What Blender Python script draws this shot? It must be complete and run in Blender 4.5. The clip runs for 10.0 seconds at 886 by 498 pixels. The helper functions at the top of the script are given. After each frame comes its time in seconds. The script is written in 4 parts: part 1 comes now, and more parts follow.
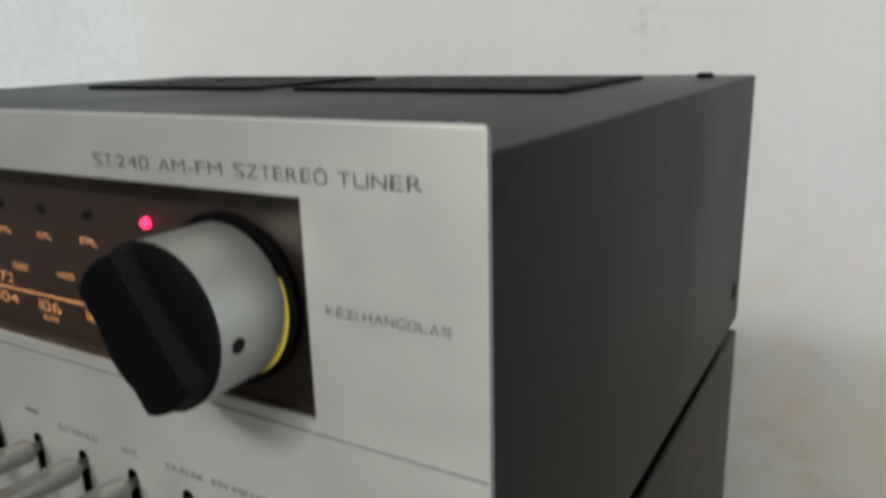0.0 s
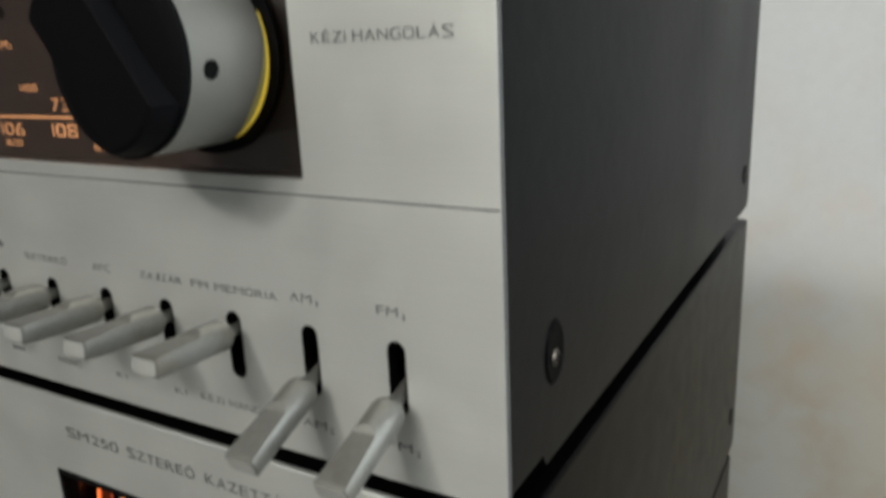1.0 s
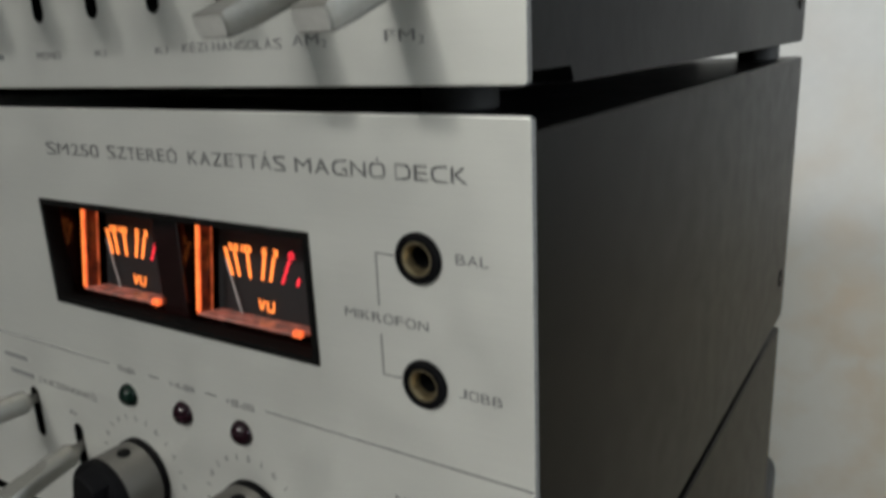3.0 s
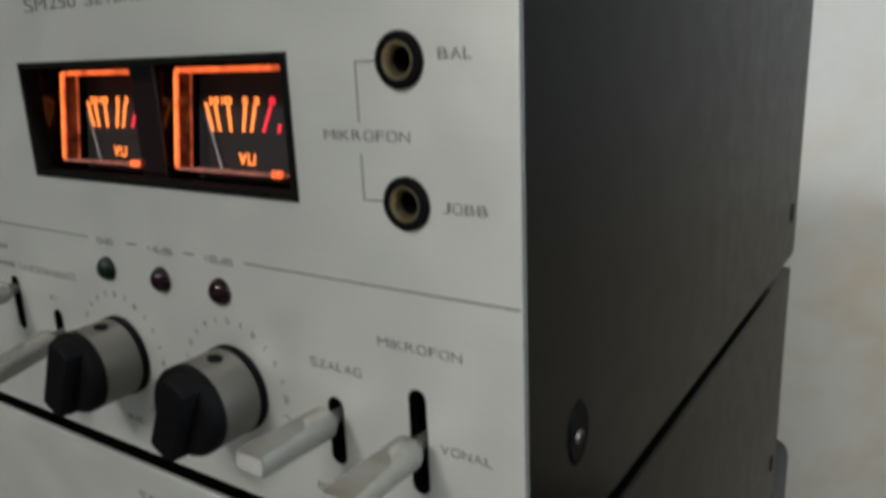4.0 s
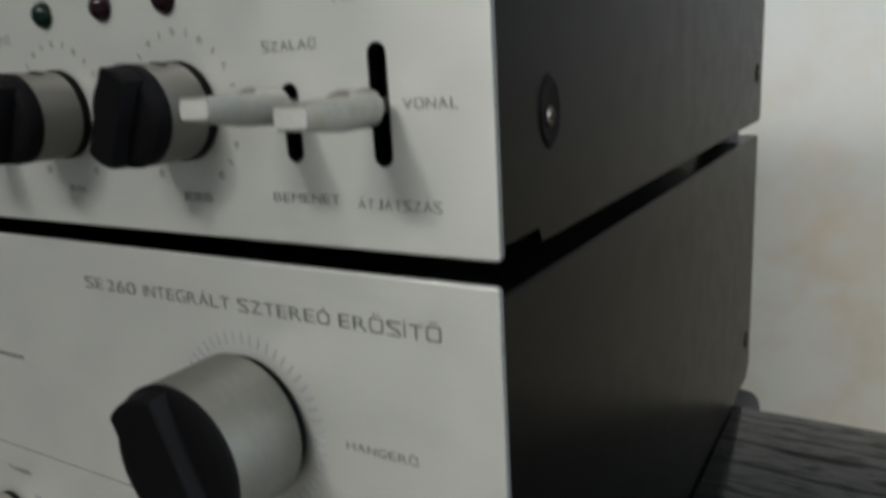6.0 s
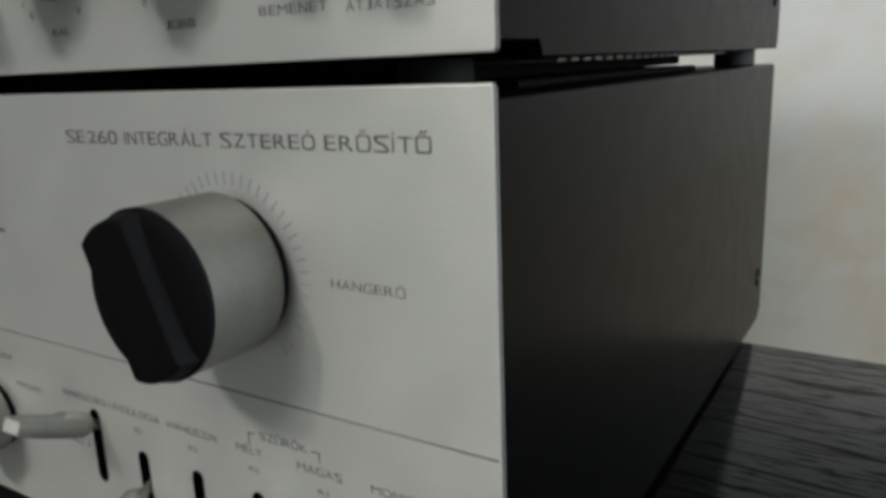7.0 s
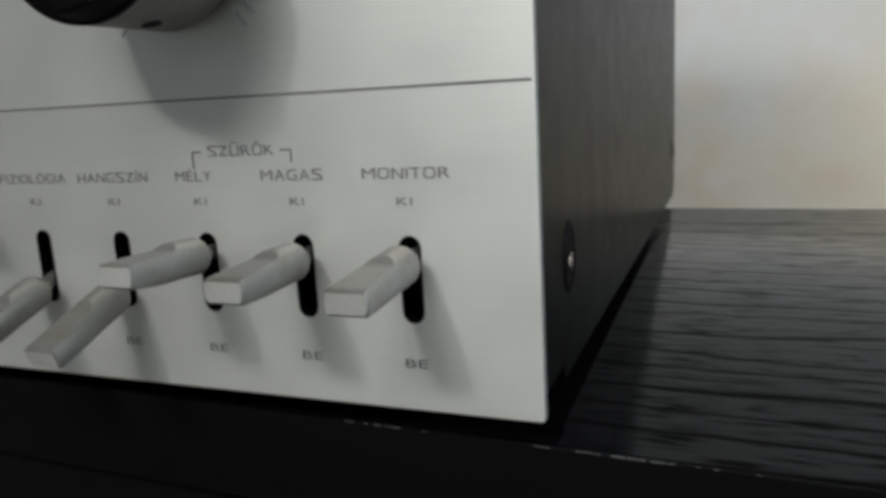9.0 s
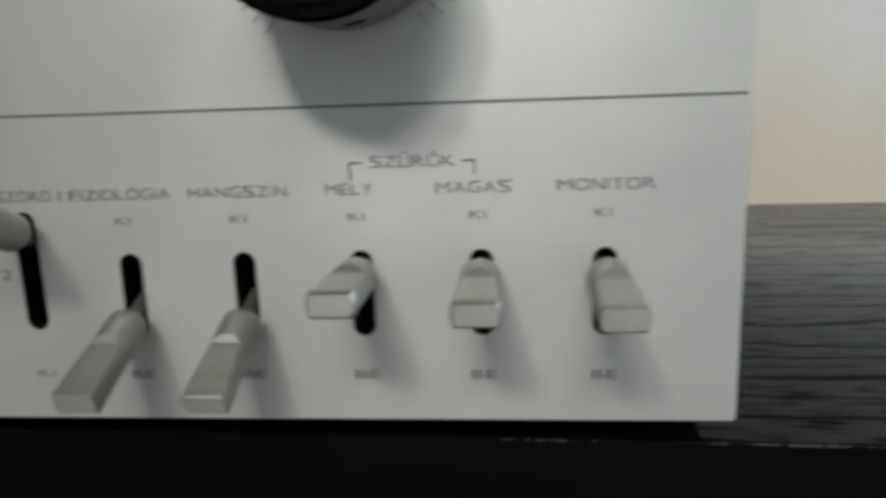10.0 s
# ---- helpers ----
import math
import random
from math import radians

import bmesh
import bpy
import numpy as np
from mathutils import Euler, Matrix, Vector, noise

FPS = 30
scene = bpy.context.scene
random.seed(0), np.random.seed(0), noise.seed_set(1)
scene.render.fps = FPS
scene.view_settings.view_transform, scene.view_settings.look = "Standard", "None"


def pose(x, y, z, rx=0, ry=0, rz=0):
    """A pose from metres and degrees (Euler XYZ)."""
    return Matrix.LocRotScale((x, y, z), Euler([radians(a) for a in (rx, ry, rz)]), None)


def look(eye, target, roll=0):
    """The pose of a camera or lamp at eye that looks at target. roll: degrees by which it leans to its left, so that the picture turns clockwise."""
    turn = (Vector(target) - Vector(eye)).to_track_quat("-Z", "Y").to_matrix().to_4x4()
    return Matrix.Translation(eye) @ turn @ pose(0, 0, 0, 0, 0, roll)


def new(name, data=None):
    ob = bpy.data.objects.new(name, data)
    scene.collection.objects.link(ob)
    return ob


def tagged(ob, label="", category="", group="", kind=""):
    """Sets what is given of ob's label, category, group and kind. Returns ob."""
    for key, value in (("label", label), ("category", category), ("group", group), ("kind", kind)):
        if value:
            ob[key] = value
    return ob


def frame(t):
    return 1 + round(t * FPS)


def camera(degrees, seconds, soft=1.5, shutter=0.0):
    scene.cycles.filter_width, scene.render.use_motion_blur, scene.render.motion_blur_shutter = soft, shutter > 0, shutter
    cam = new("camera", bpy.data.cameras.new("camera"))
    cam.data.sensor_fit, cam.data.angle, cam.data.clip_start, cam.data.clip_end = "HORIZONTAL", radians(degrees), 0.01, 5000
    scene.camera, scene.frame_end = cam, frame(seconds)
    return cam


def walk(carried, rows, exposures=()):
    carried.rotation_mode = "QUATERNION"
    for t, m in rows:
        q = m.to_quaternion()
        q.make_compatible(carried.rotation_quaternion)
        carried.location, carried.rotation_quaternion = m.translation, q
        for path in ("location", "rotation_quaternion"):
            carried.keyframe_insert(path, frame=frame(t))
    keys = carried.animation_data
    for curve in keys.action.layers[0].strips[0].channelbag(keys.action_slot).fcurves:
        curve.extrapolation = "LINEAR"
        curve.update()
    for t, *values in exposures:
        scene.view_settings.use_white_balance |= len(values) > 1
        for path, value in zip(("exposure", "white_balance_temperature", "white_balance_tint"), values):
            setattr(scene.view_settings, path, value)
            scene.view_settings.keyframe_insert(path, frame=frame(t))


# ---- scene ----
cam = camera(60.41, 10.0, soft=3.7, shutter=0.5)
PATH = [
    (0, (0.0602, -0.1175, 0.4202), (-0.4326, 0.7126, 0.1591), -1.57),
    (0.5, (0.0557, -0.1142, 0.3887), (-0.4342, 0.7175, 0.1275), -2.60),
    (1, (0.0555, -0.1155, 0.3661), (-0.431, 0.7151, 0.0952), -2.67),
    (1.5, (0.0538, -0.115, 0.3473), (-0.4269, 0.7193, 0.0774), -2.61),
    (2, (0.0527, -0.112, 0.3249), (-0.4443, 0.7115, 0.0514), -2.73),
    (2.5, (0.056, -0.1117, 0.3031), (-0.4583, 0.7032, 0.0357), -2.53),
    (2.7, (0.0557, -0.113, 0.2954), (-0.4635, 0.6984, 0.0267), -2.56),
    (3.8, (0.0576, -0.11, 0.2542), (-0.484, 0.6898, -0.0047), -2.48),
    (4, (0.0593, -0.1109, 0.2464), (-0.4822, 0.6899, -0.01), -2.42),
    (4.5, (0.0626, -0.1116, 0.2285), (-0.4826, 0.6882, -0.0227), -2.20),
    (5, (0.0644, -0.1144, 0.216), (-0.4878, 0.6834, -0.0261), -1.93),
    (5.5, (0.064, -0.1123, 0.1998), (-0.4978, 0.6798, -0.0387), -2.60),
    (6, (0.0611, -0.1183, 0.1766), (-0.4469, 0.7099, -0.0603), -3.40),
    (6.2, (0.0604, -0.1183, 0.1656), (-0.4425, 0.7131, -0.0707), -4.22),
    (7.3, (0.0632, -0.1157, 0.1299), (-0.4645, 0.7012, -0.1028), -1.57),
    (7.5, (0.0637, -0.1169, 0.1214), (-0.4677, 0.6989, -0.1068), -1.37),
    (8, (0.0591, -0.119, 0.0995), (-0.4832, 0.6917, -0.1212), -1.86),
    (8.5, (0.0534, -0.1174, 0.0784), (-0.427, 0.7345, -0.1303), -1.67),
    (9, (0.0306, -0.1218, 0.0636), (-0.3302, 0.7893, -0.1354), -3.20),
    (9.5, (-0.0034, -0.1295, 0.0691), (-0.1762, 0.8322, -0.1437), -2.80),
    (10, (-0.0402, -0.1336, 0.0687), (-0.1325, 0.8388, -0.1455), -2.03),
]
EXPOSURE = [(0, -0.02, 6600, 10), (0.5, -0.06, 6620, 10), (2.5, -0.05, 6600, 10), (4, -0.04, 6500, 10), (5.5, 0.03, 6480, 10), (8, 0.0, 6420, 10), (9, 0.0, 6350, 11), (9.5, -0.03, 6320, 11), (10, -0.14, 6330, 11)]
walk(cam, [(t, look(eye, target, roll)) for t, eye, target, roll in PATH], EXPOSURE)

# ---- light ----
CM = 0.01
world = bpy.data.worlds.new("world")
scene.world = world
world.use_nodes = True
world.node_tree.nodes["Background"].inputs[0].default_value = (0.9, 0.95, 1.0, 1)
world.node_tree.nodes["Background"].inputs[1].default_value = 0.25

# two lamps for the double shadows; the third, wide one is an added fill
for light_x, light_z, wide, watts in ((-0.58, 1.78, 0.25, 17.0), (-0.24, 1.62, 0.40, 11.5), (0.22, 1.86, 0.55, 11.5)):
    lamp_data = bpy.data.lights.new("front_light", "AREA")
    lamp_data.shape, lamp_data.size = "DISK", wide
    lamp_data.energy, lamp_data.color = watts, (1.0, 0.995, 0.94)
    lamp = new("front_light", lamp_data)
    lamp.matrix_world = look((light_x, -1.95, light_z), (-0.1, 0.0, 0.15))

# assumed daylight from the right, unseen, added to brighten the back wall
sky_data = bpy.data.lights.new("daylight_fill", "AREA")
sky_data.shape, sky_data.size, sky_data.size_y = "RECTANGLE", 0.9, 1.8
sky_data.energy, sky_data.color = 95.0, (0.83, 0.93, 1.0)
sky = new("daylight_fill", sky_data)
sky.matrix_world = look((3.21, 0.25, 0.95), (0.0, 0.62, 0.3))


# ---- materials ----
def material(name, base, rough=0.5, metal=0.0, bump=0.0, stretch=(1, 1, 1), scale=200.0, vary=0.06, spec=0.5, emit=None, strength=0.0, sheen_vary=0.04):
    m = bpy.data.materials.new(name)
    m.use_nodes = True
    t = m.node_tree
    b = t.nodes["Principled BSDF"]
    b.inputs["Base Color"].default_value = (*base, 1)
    b.inputs["Roughness"].default_value = rough
    b.inputs["Metallic"].default_value = metal
    b.inputs["Specular IOR Level"].default_value = spec
    co = t.nodes.new("ShaderNodeTexCoord")
    mp = t.nodes.new("ShaderNodeMapping")
    mp.inputs["Scale"].default_value = stretch
    t.links.new(co.outputs["Object"], mp.inputs[0])
    fine = t.nodes.new("ShaderNodeTexNoise")
    fine.inputs["Scale"].default_value, fine.inputs["Detail"].default_value = scale, 4
    t.links.new(mp.outputs[0], fine.inputs["Vector"])
    big = t.nodes.new("ShaderNodeTexNoise")
    big.inputs["Scale"].default_value, big.inputs["Detail"].default_value = scale * 0.06, 3
    t.links.new(co.outputs["Object"], big.inputs["Vector"])
    add = t.nodes.new("ShaderNodeMath")
    add.operation = "ADD"
    t.links.new(fine.outputs["Fac"], add.inputs[0])
    t.links.new(big.outputs["Fac"], add.inputs[1])
    rng = t.nodes.new("ShaderNodeMapRange")
    rng.inputs[1].default_value, rng.inputs[2].default_value = 0.6, 1.4
    rng.inputs[3].default_value, rng.inputs[4].default_value = 1 - vary, 1 + vary
    t.links.new(add.outputs[0], rng.inputs[0])
    mul = t.nodes.new("ShaderNodeVectorMath")
    mul.operation = "SCALE"
    mul.inputs[0].default_value = base
    t.links.new(rng.outputs[0], mul.inputs["Scale"])
    t.links.new(mul.outputs[0], b.inputs["Base Color"])
    r2 = t.nodes.new("ShaderNodeMapRange")
    r2.inputs[1].default_value, r2.inputs[2].default_value = 0.3, 0.7
    r2.inputs[3].default_value, r2.inputs[4].default_value = max(0.02, rough - sheen_vary), min(1, rough + sheen_vary)
    t.links.new(big.outputs["Fac"], r2.inputs[0])
    t.links.new(r2.outputs[0], b.inputs["Roughness"])
    if bump:
        bp = t.nodes.new("ShaderNodeBump")
        bp.inputs["Strength"].default_value, bp.inputs["Distance"].default_value = bump, 0.0004
        t.links.new(fine.outputs["Fac"], bp.inputs["Height"])
        t.links.new(bp.outputs[0], b.inputs["Normal"])
    if emit:
        b.inputs["Emission Color"].default_value = (*emit, 1)
        b.inputs["Emission Strength"].default_value = strength
    return m


ALU = material("brushed_aluminium", (0.735, 0.74, 0.705), 0.49, 0.72, bump=0.05, stretch=(0.06, 1, 3.0), scale=900, vary=0.035)
ALU_TANGENT = ALU.node_tree.nodes.new("ShaderNodeTangent")
ALU_TANGENT.direction_type, ALU_TANGENT.uv_map = "UV_MAP", "brush"
ALU.node_tree.links.new(ALU_TANGENT.outputs[0], ALU.node_tree.nodes["Principled BSDF"].inputs["Tangent"])
ALU.node_tree.nodes["Principled BSDF"].inputs["Anisotropic"].default_value = 0.5
DARK_EDGE = material("dark_end_grey", (0.10, 0.10, 0.098), 0.6, 0.3, scale=700, vary=0.15)
SLEEVE = material("satin_aluminium", (0.225, 0.22, 0.20), 0.5, 0.55, bump=0.05, stretch=(1, 4, 1), scale=700, vary=0.05)
DARK_SLEEVE = material("worn_dark_aluminium", (0.118, 0.115, 0.101), 0.45, 0.5, bump=0.05, stretch=(1, 2, 1), scale=330, vary=0.14)
DULL_SLEEVE = material("dull_grey_sleeve", (0.105, 0.099, 0.090), 0.42, 0.5, bump=0.05, stretch=(1, 4, 1), scale=700, vary=0.05)
# lever ends facing the lamps: that light is put into a paler colour
LIT_TIP = material("lit_lacquer_tip", (0.55, 0.55, 0.525), 0.58, 0.5, bump=0.05, scale=700, vary=0.12)
SILVER = material("silver_lacquer", (0.225, 0.22, 0.203), 0.36, 0.55, bump=0.05, scale=700, vary=0.10)


def wear(m, brown, amount):
    """Brownish rubbed patches, different on every piece."""
    t = m.node_tree
    b = t.nodes["Principled BSDF"]
    src = b.inputs["Base Color"].links[0].from_socket
    co, info = t.nodes.new("ShaderNodeTexCoord"), t.nodes.new("ShaderNodeObjectInfo")
    add = t.nodes.new("ShaderNodeVectorMath")
    t.links.new(co.outputs["Object"], add.inputs[0])
    t.links.new(info.outputs["Random"], add.inputs[1])
    n = t.nodes.new("ShaderNodeTexNoise")
    n.inputs["Scale"].default_value, n.inputs["Detail"].default_value = 140, 4
    t.links.new(add.outputs[0], n.inputs["Vector"])
    r = t.nodes.new("ShaderNodeMapRange")
    r.inputs[1].default_value, r.inputs[2].default_value, r.inputs[4].default_value = 0.52, 0.70, amount
    t.links.new(n.outputs["Fac"], r.inputs[0])
    mix = t.nodes.new("ShaderNodeMix")
    mix.data_type = "RGBA"
    mix.inputs[7].default_value = (*brown, 1)
    t.links.new(r.outputs[0], mix.inputs[0])
    t.links.new(src, mix.inputs[6])
    t.links.new(mix.outputs[2], b.inputs["Base Color"])


wear(SILVER, (0.16, 0.125, 0.08), 0.38)
STEEL = material("black_painted_steel", (0.0015, 0.00145, 0.0014), 0.31, 0.0, bump=0.13, scale=1500, vary=0.3, spec=0.047, sheen_vary=0.03)
STEEL_MATT = material("black_crackle_paint", (0.0055, 0.0055, 0.006), 0.36, 0.0, bump=0.22, stretch=(1, 0.75, 0.9), scale=190, vary=0.3, spec=0.045, sheen_vary=0.04)
PLASTIC = material("black_plastic", (0.0046, 0.0045, 0.0051), 0.6, bump=0.05, scale=600, vary=0.15, spec=0.04)
RUBBER = material("black_rubber", (0.003, 0.003, 0.003), 0.75, bump=0.1, scale=600)
VOID = material("dark_inside", (0.003, 0.003, 0.003), 0.8, spec=0.1)
# near-black that paints the shade inside the screw dimples
RECESS_SHADE = material("recess_shade_black", (0.0014, 0.0014, 0.0015), 0.55, spec=0.03)
INK = material("grey_ink", (0.10, 0.10, 0.103), 0.6, scale=400, vary=0.2)
INK_SMALL = material("faint_grey_ink", (0.155, 0.155, 0.16), 0.6, scale=400, vary=0.3)
LINE = material("pale_grey_ink", (0.19, 0.19, 0.19), 0.6, scale=400, vary=0.25)
TICK = material("faint_blue_ink", (0.27, 0.285, 0.36), 0.6, scale=400, vary=0.25)
BRASS = material("nickel_brass", (0.35, 0.29, 0.18), 0.35, 0.9, scale=500)
ZINC = material("zinc_screw", (0.085, 0.072, 0.06), 0.42, 0.9, scale=500)
ZINC_DULL = material("dull_zinc_sheet", (0.33, 0.32, 0.31), 0.45, 0.6, bump=0.05, scale=300, vary=0.15)
AMBER = material("amber_print", (0.5, 0.26, 0.12), 0.5, emit=(1.0, 0.58, 0.30), strength=0.72)
METER_ORANGE = material("lit_orange", (0.5, 0.12, 0.02), 0.4, emit=(1.0, 0.245, 0.05), strength=2.2)
METER_EDGE = material("lit_acrylic", (0.5, 0.12, 0.05), 0.3, emit=(1.0, 0.145, 0.035), strength=1.05)
METER_REAR = material("lit_acrylic_rear", (0.4, 0.12, 0.05), 0.3, emit=(1.0, 0.17, 0.05), strength=0.3)
METER_SHELF = material("pink_acrylic", (0.20, 0.12, 0.11), 0.25, scale=300, vary=0.4, emit=(1.0, 0.22, 0.13), strength=0.08)
METER_WALL = material("dim_acrylic", (0.035, 0.011, 0.008), 0.2, emit=(1.0, 0.13, 0.04), strength=0.035)
METER_RED = material("lit_red", (0.5, 0.02, 0.02), 0.4, emit=(1.0, 0.035, 0.06), strength=1.3)
METER_FACE = material("meter_face", (0.007, 0.007, 0.008), 0.6, scale=300)
# black walls, with the meters' reflected red glow put into the base colour
METER_BOX = material("black_wall_red_glow", (0.010, 0.0035, 0.0035), 0.13, scale=200, vary=0.3, spec=0.4)
NEEDLE = material("white_needle", (0.6, 0.6, 0.6), 0.5)
DIAL = material("dial_plate", (0.062, 0.050, 0.046), 0.5, scale=120, vary=0.25)
DIAL_GLOW = material("dim_orange_glow", (0.12, 0.05, 0.03), 0.4, emit=(1.0, 0.38, 0.13), strength=0.16)
LED_LIT = material("red_led_lit", (0.6, 0.02, 0.05), 0.3, emit=(1.0, 0.03, 0.14), strength=6)
LED_RED = material("red_led_off", (0.009, 0.0018, 0.0042), 0.10, spec=0.22)
LED_GREEN = material("green_led_off", (0.002, 0.009, 0.006), 0.10, spec=0.22)
# yellow lamp light on the knob sleeve, put into two emitting materials
SLEEVE_GLOW = material("yellow_sleeve_glow", (0.6, 0.45, 0.05), 0.4, emit=(0.95, 0.66, 0.06), strength=0.36)
SLEEVE_GLOW_DIM = material("faint_sleeve_glow", (0.32, 0.30, 0.16), 0.4, 0.4, emit=(0.95, 0.75, 0.10), strength=0.05)
DRAPE = material("grey_wall_paint", (0.62, 0.625, 0.615), 0.85, bump=0.2, scale=60, vary=0.08)
# unseen west walls, coloured dark so the fronts reflect less on the left
SHADE = material("dark_reflection_grey", (0.19, 0.19, 0.187), 0.85, bump=0.2, scale=60, vary=0.08)
CREAM = material("white_ceiling_paint", (0.72, 0.72, 0.70), 0.8, bump=0.2, scale=60, vary=0.03)
FLOOR = material("brown_floor", (0.13, 0.122, 0.112), 0.5, bump=0.1, stretch=(1, 8, 1), scale=12, vary=0.3)


def flicker(m, strength, scale, low, high):
    """Light that comes unevenly through moulded acrylic."""
    t = m.node_tree
    n = t.nodes.new("ShaderNodeTexNoise")
    n.inputs["Scale"].default_value, n.inputs["Detail"].default_value = scale, 3
    t.links.new(t.nodes.new("ShaderNodeTexCoord").outputs["Object"], n.inputs["Vector"])
    r = t.nodes.new("ShaderNodeMapRange")
    r.inputs[1].default_value, r.inputs[2].default_value = 0.36, 0.64
    r.inputs[3].default_value, r.inputs[4].default_value = strength * low, strength * high
    t.links.new(n.outputs["Fac"], r.inputs[0])
    t.links.new(r.outputs[0], t.nodes["Principled BSDF"].inputs["Emission Strength"])


flicker(METER_EDGE, 1.05, 260, 0.55, 1.5)
flicker(METER_REAR, 0.3, 300, 0.4, 1.8)
flicker(METER_SHELF, 0.1, 330, 0.1, 2.4)
flicker(METER_WALL, 0.04, 300, 0.2, 2.0)
flicker(AMBER, 0.72, 120, 0.75, 1.25)


def tinted_glass(name, tint):
    m = bpy.data.materials.new(name)
    m.use_nodes = True
    t = m.node_tree
    t.nodes.remove(t.nodes["Principled BSDF"])
    tr = t.nodes.new("ShaderNodeBsdfTransparent")
    tr.inputs[0].default_value = (*tint, 1)
    gl = t.nodes.new("ShaderNodeBsdfGlossy")
    gl.inputs["Roughness"].default_value = 0.06
    lw = t.nodes.new("ShaderNodeLayerWeight")
    lw.inputs[0].default_value = 0.5
    pw = t.nodes.new("ShaderNodeMath")
    pw.operation = "POWER"
    pw.inputs[1].default_value = 4.0
    t.links.new(lw.outputs["Facing"], pw.inputs[0])
    fr = t.nodes.new("ShaderNodeMath")
    fr.operation = "MULTIPLY_ADD"
    fr.inputs[1].default_value, fr.inputs[2].default_value = 0.75, 0.06
    t.links.new(pw.outputs[0], fr.inputs[0])
    mix = t.nodes.new("ShaderNodeMixShader")
    t.links.new(fr.outputs[0], mix.inputs[0])
    t.links.new(tr.outputs[0], mix.inputs[1])
    t.links.new(gl.outputs[0], mix.inputs[2])
    t.links.new(mix.outputs[0], t.nodes["Material Output"].inputs[0])
    return m


SMOKED = tinted_glass("smoked_glass", (0.84, 0.76, 0.71))


def wall_paint():
    m = material("stained_wall_paint", (0.755, 0.755, 0.745), 0.75, bump=0.25, scale=90, vary=0.03)
    t = m.node_tree
    b = t.nodes["Principled BSDF"]
    here = t.nodes.new("ShaderNodeTexCoord").outputs["Object"]

    def node(kind, *sources, **settings):
        n = t.nodes.new(kind)
        for k, v in settings.items():
            if k == "operation":
                n.operation = v
            else:
                n.inputs[int(k[1:])].default_value = v
        for k, src in sources:
            t.links.new(src, n.inputs[k])
        return n

    def noise(scale, detail):
        n = node("ShaderNodeTexNoise", ("Vector", here))
        n.inputs["Scale"].default_value, n.inputs["Detail"].default_value = scale, detail
        return n.outputs["Fac"]

    def span(src, a, b2, lo=0.0, hi=1.0):
        return node("ShaderNodeMapRange", (0, src), i1=a, i2=b2, i3=lo, i4=hi).outputs[0]

    def times(p, q):
        return node("ShaderNodeMath", (0, p), (1, q), operation="MULTIPLY").outputs[0]

    def blend(fac, under, over):
        n = t.nodes.new("ShaderNodeMix")
        n.data_type = "RGBA"
        t.links.new(fac, n.inputs[0])
        for k, c in ((6, under), (7, over)):
            if isinstance(c, tuple):
                n.inputs[k].default_value = (*c, 1)
            else:
                t.links.new(c, n.inputs[k])
        return n.outputs[2]

    sep = t.nodes.new("ShaderNodeSeparateXYZ")
    t.links.new(here, sep.inputs[0])
    x, z = sep.outputs[0], sep.outputs[2]
    colour = b.inputs["Base Color"].links[0].from_socket
    # the damp has yellowed the lower part, with an uneven upper limit; beyond the units the paint is cream
    aged = blend(span(x, 0.02, 0.16), (0.77, 0.73, 0.65), (0.74, 0.66, 0.52))
    uneven = node("ShaderNodeMath", (0, noise(6.0, 4)), (2, z), operation="MULTIPLY_ADD", i1=0.30).outputs[0]
    colour = blend(span(uneven, 0.36, 0.12), colour, aged)
    # brown patches, most of them low down
    blotch = times(times(span(noise(13.0, 5), 0.47, 0.70), span(z, 0.22, -0.08, 0.08, 0.40)), span(x, 0.06, 0.20, 1.0, 0.3))
    colour = blend(blotch, colour, (0.62, 0.45, 0.27))
    ragged = noise(24.0, 4)
    for place, reach, brown, amount in STAINS:
        away = node("ShaderNodeVectorMath", (0, here), operation="DISTANCE", i1=place).outputs["Value"]
        spot = times(span(away, reach, reach * 0.2), span(ragged, 0.32, 0.62, 0.0, amount))
        colour = blend(spot, colour, brown)
    # a grey scuffed spot
    away = node("ShaderNodeVectorMath", (0, here), operation="DISTANCE", i1=SCUFF).outputs["Value"]
    rub = times(span(away, 0.046, 0.010), span(noise(62.0, 3), 0.46, 0.66, 0.0, 0.34))
    colour = blend(rub, colour, (0.45, 0.44, 0.43))
    t.links.new(colour, b.inputs["Base Color"])
    return m


SCUFF = (-0.208, 0.84, 0.448)
STAINS = (((0.030, 0.84, 0.155), 0.04, (0.82, 0.66, 0.52), 0.45), ((-0.020, 0.84, -0.025), 0.055, (0.76, 0.58, 0.40), 0.6), ((0.015, 0.84, -0.105), 0.06, (0.70, 0.53, 0.35), 0.6),
          ((-0.02, 0.84, 0.045), 0.04, (0.78, 0.66, 0.52), 0.4), ((0.05, 0.84, -0.04), 0.05, (0.74, 0.60, 0.44), 0.4))
WALL = wall_paint()


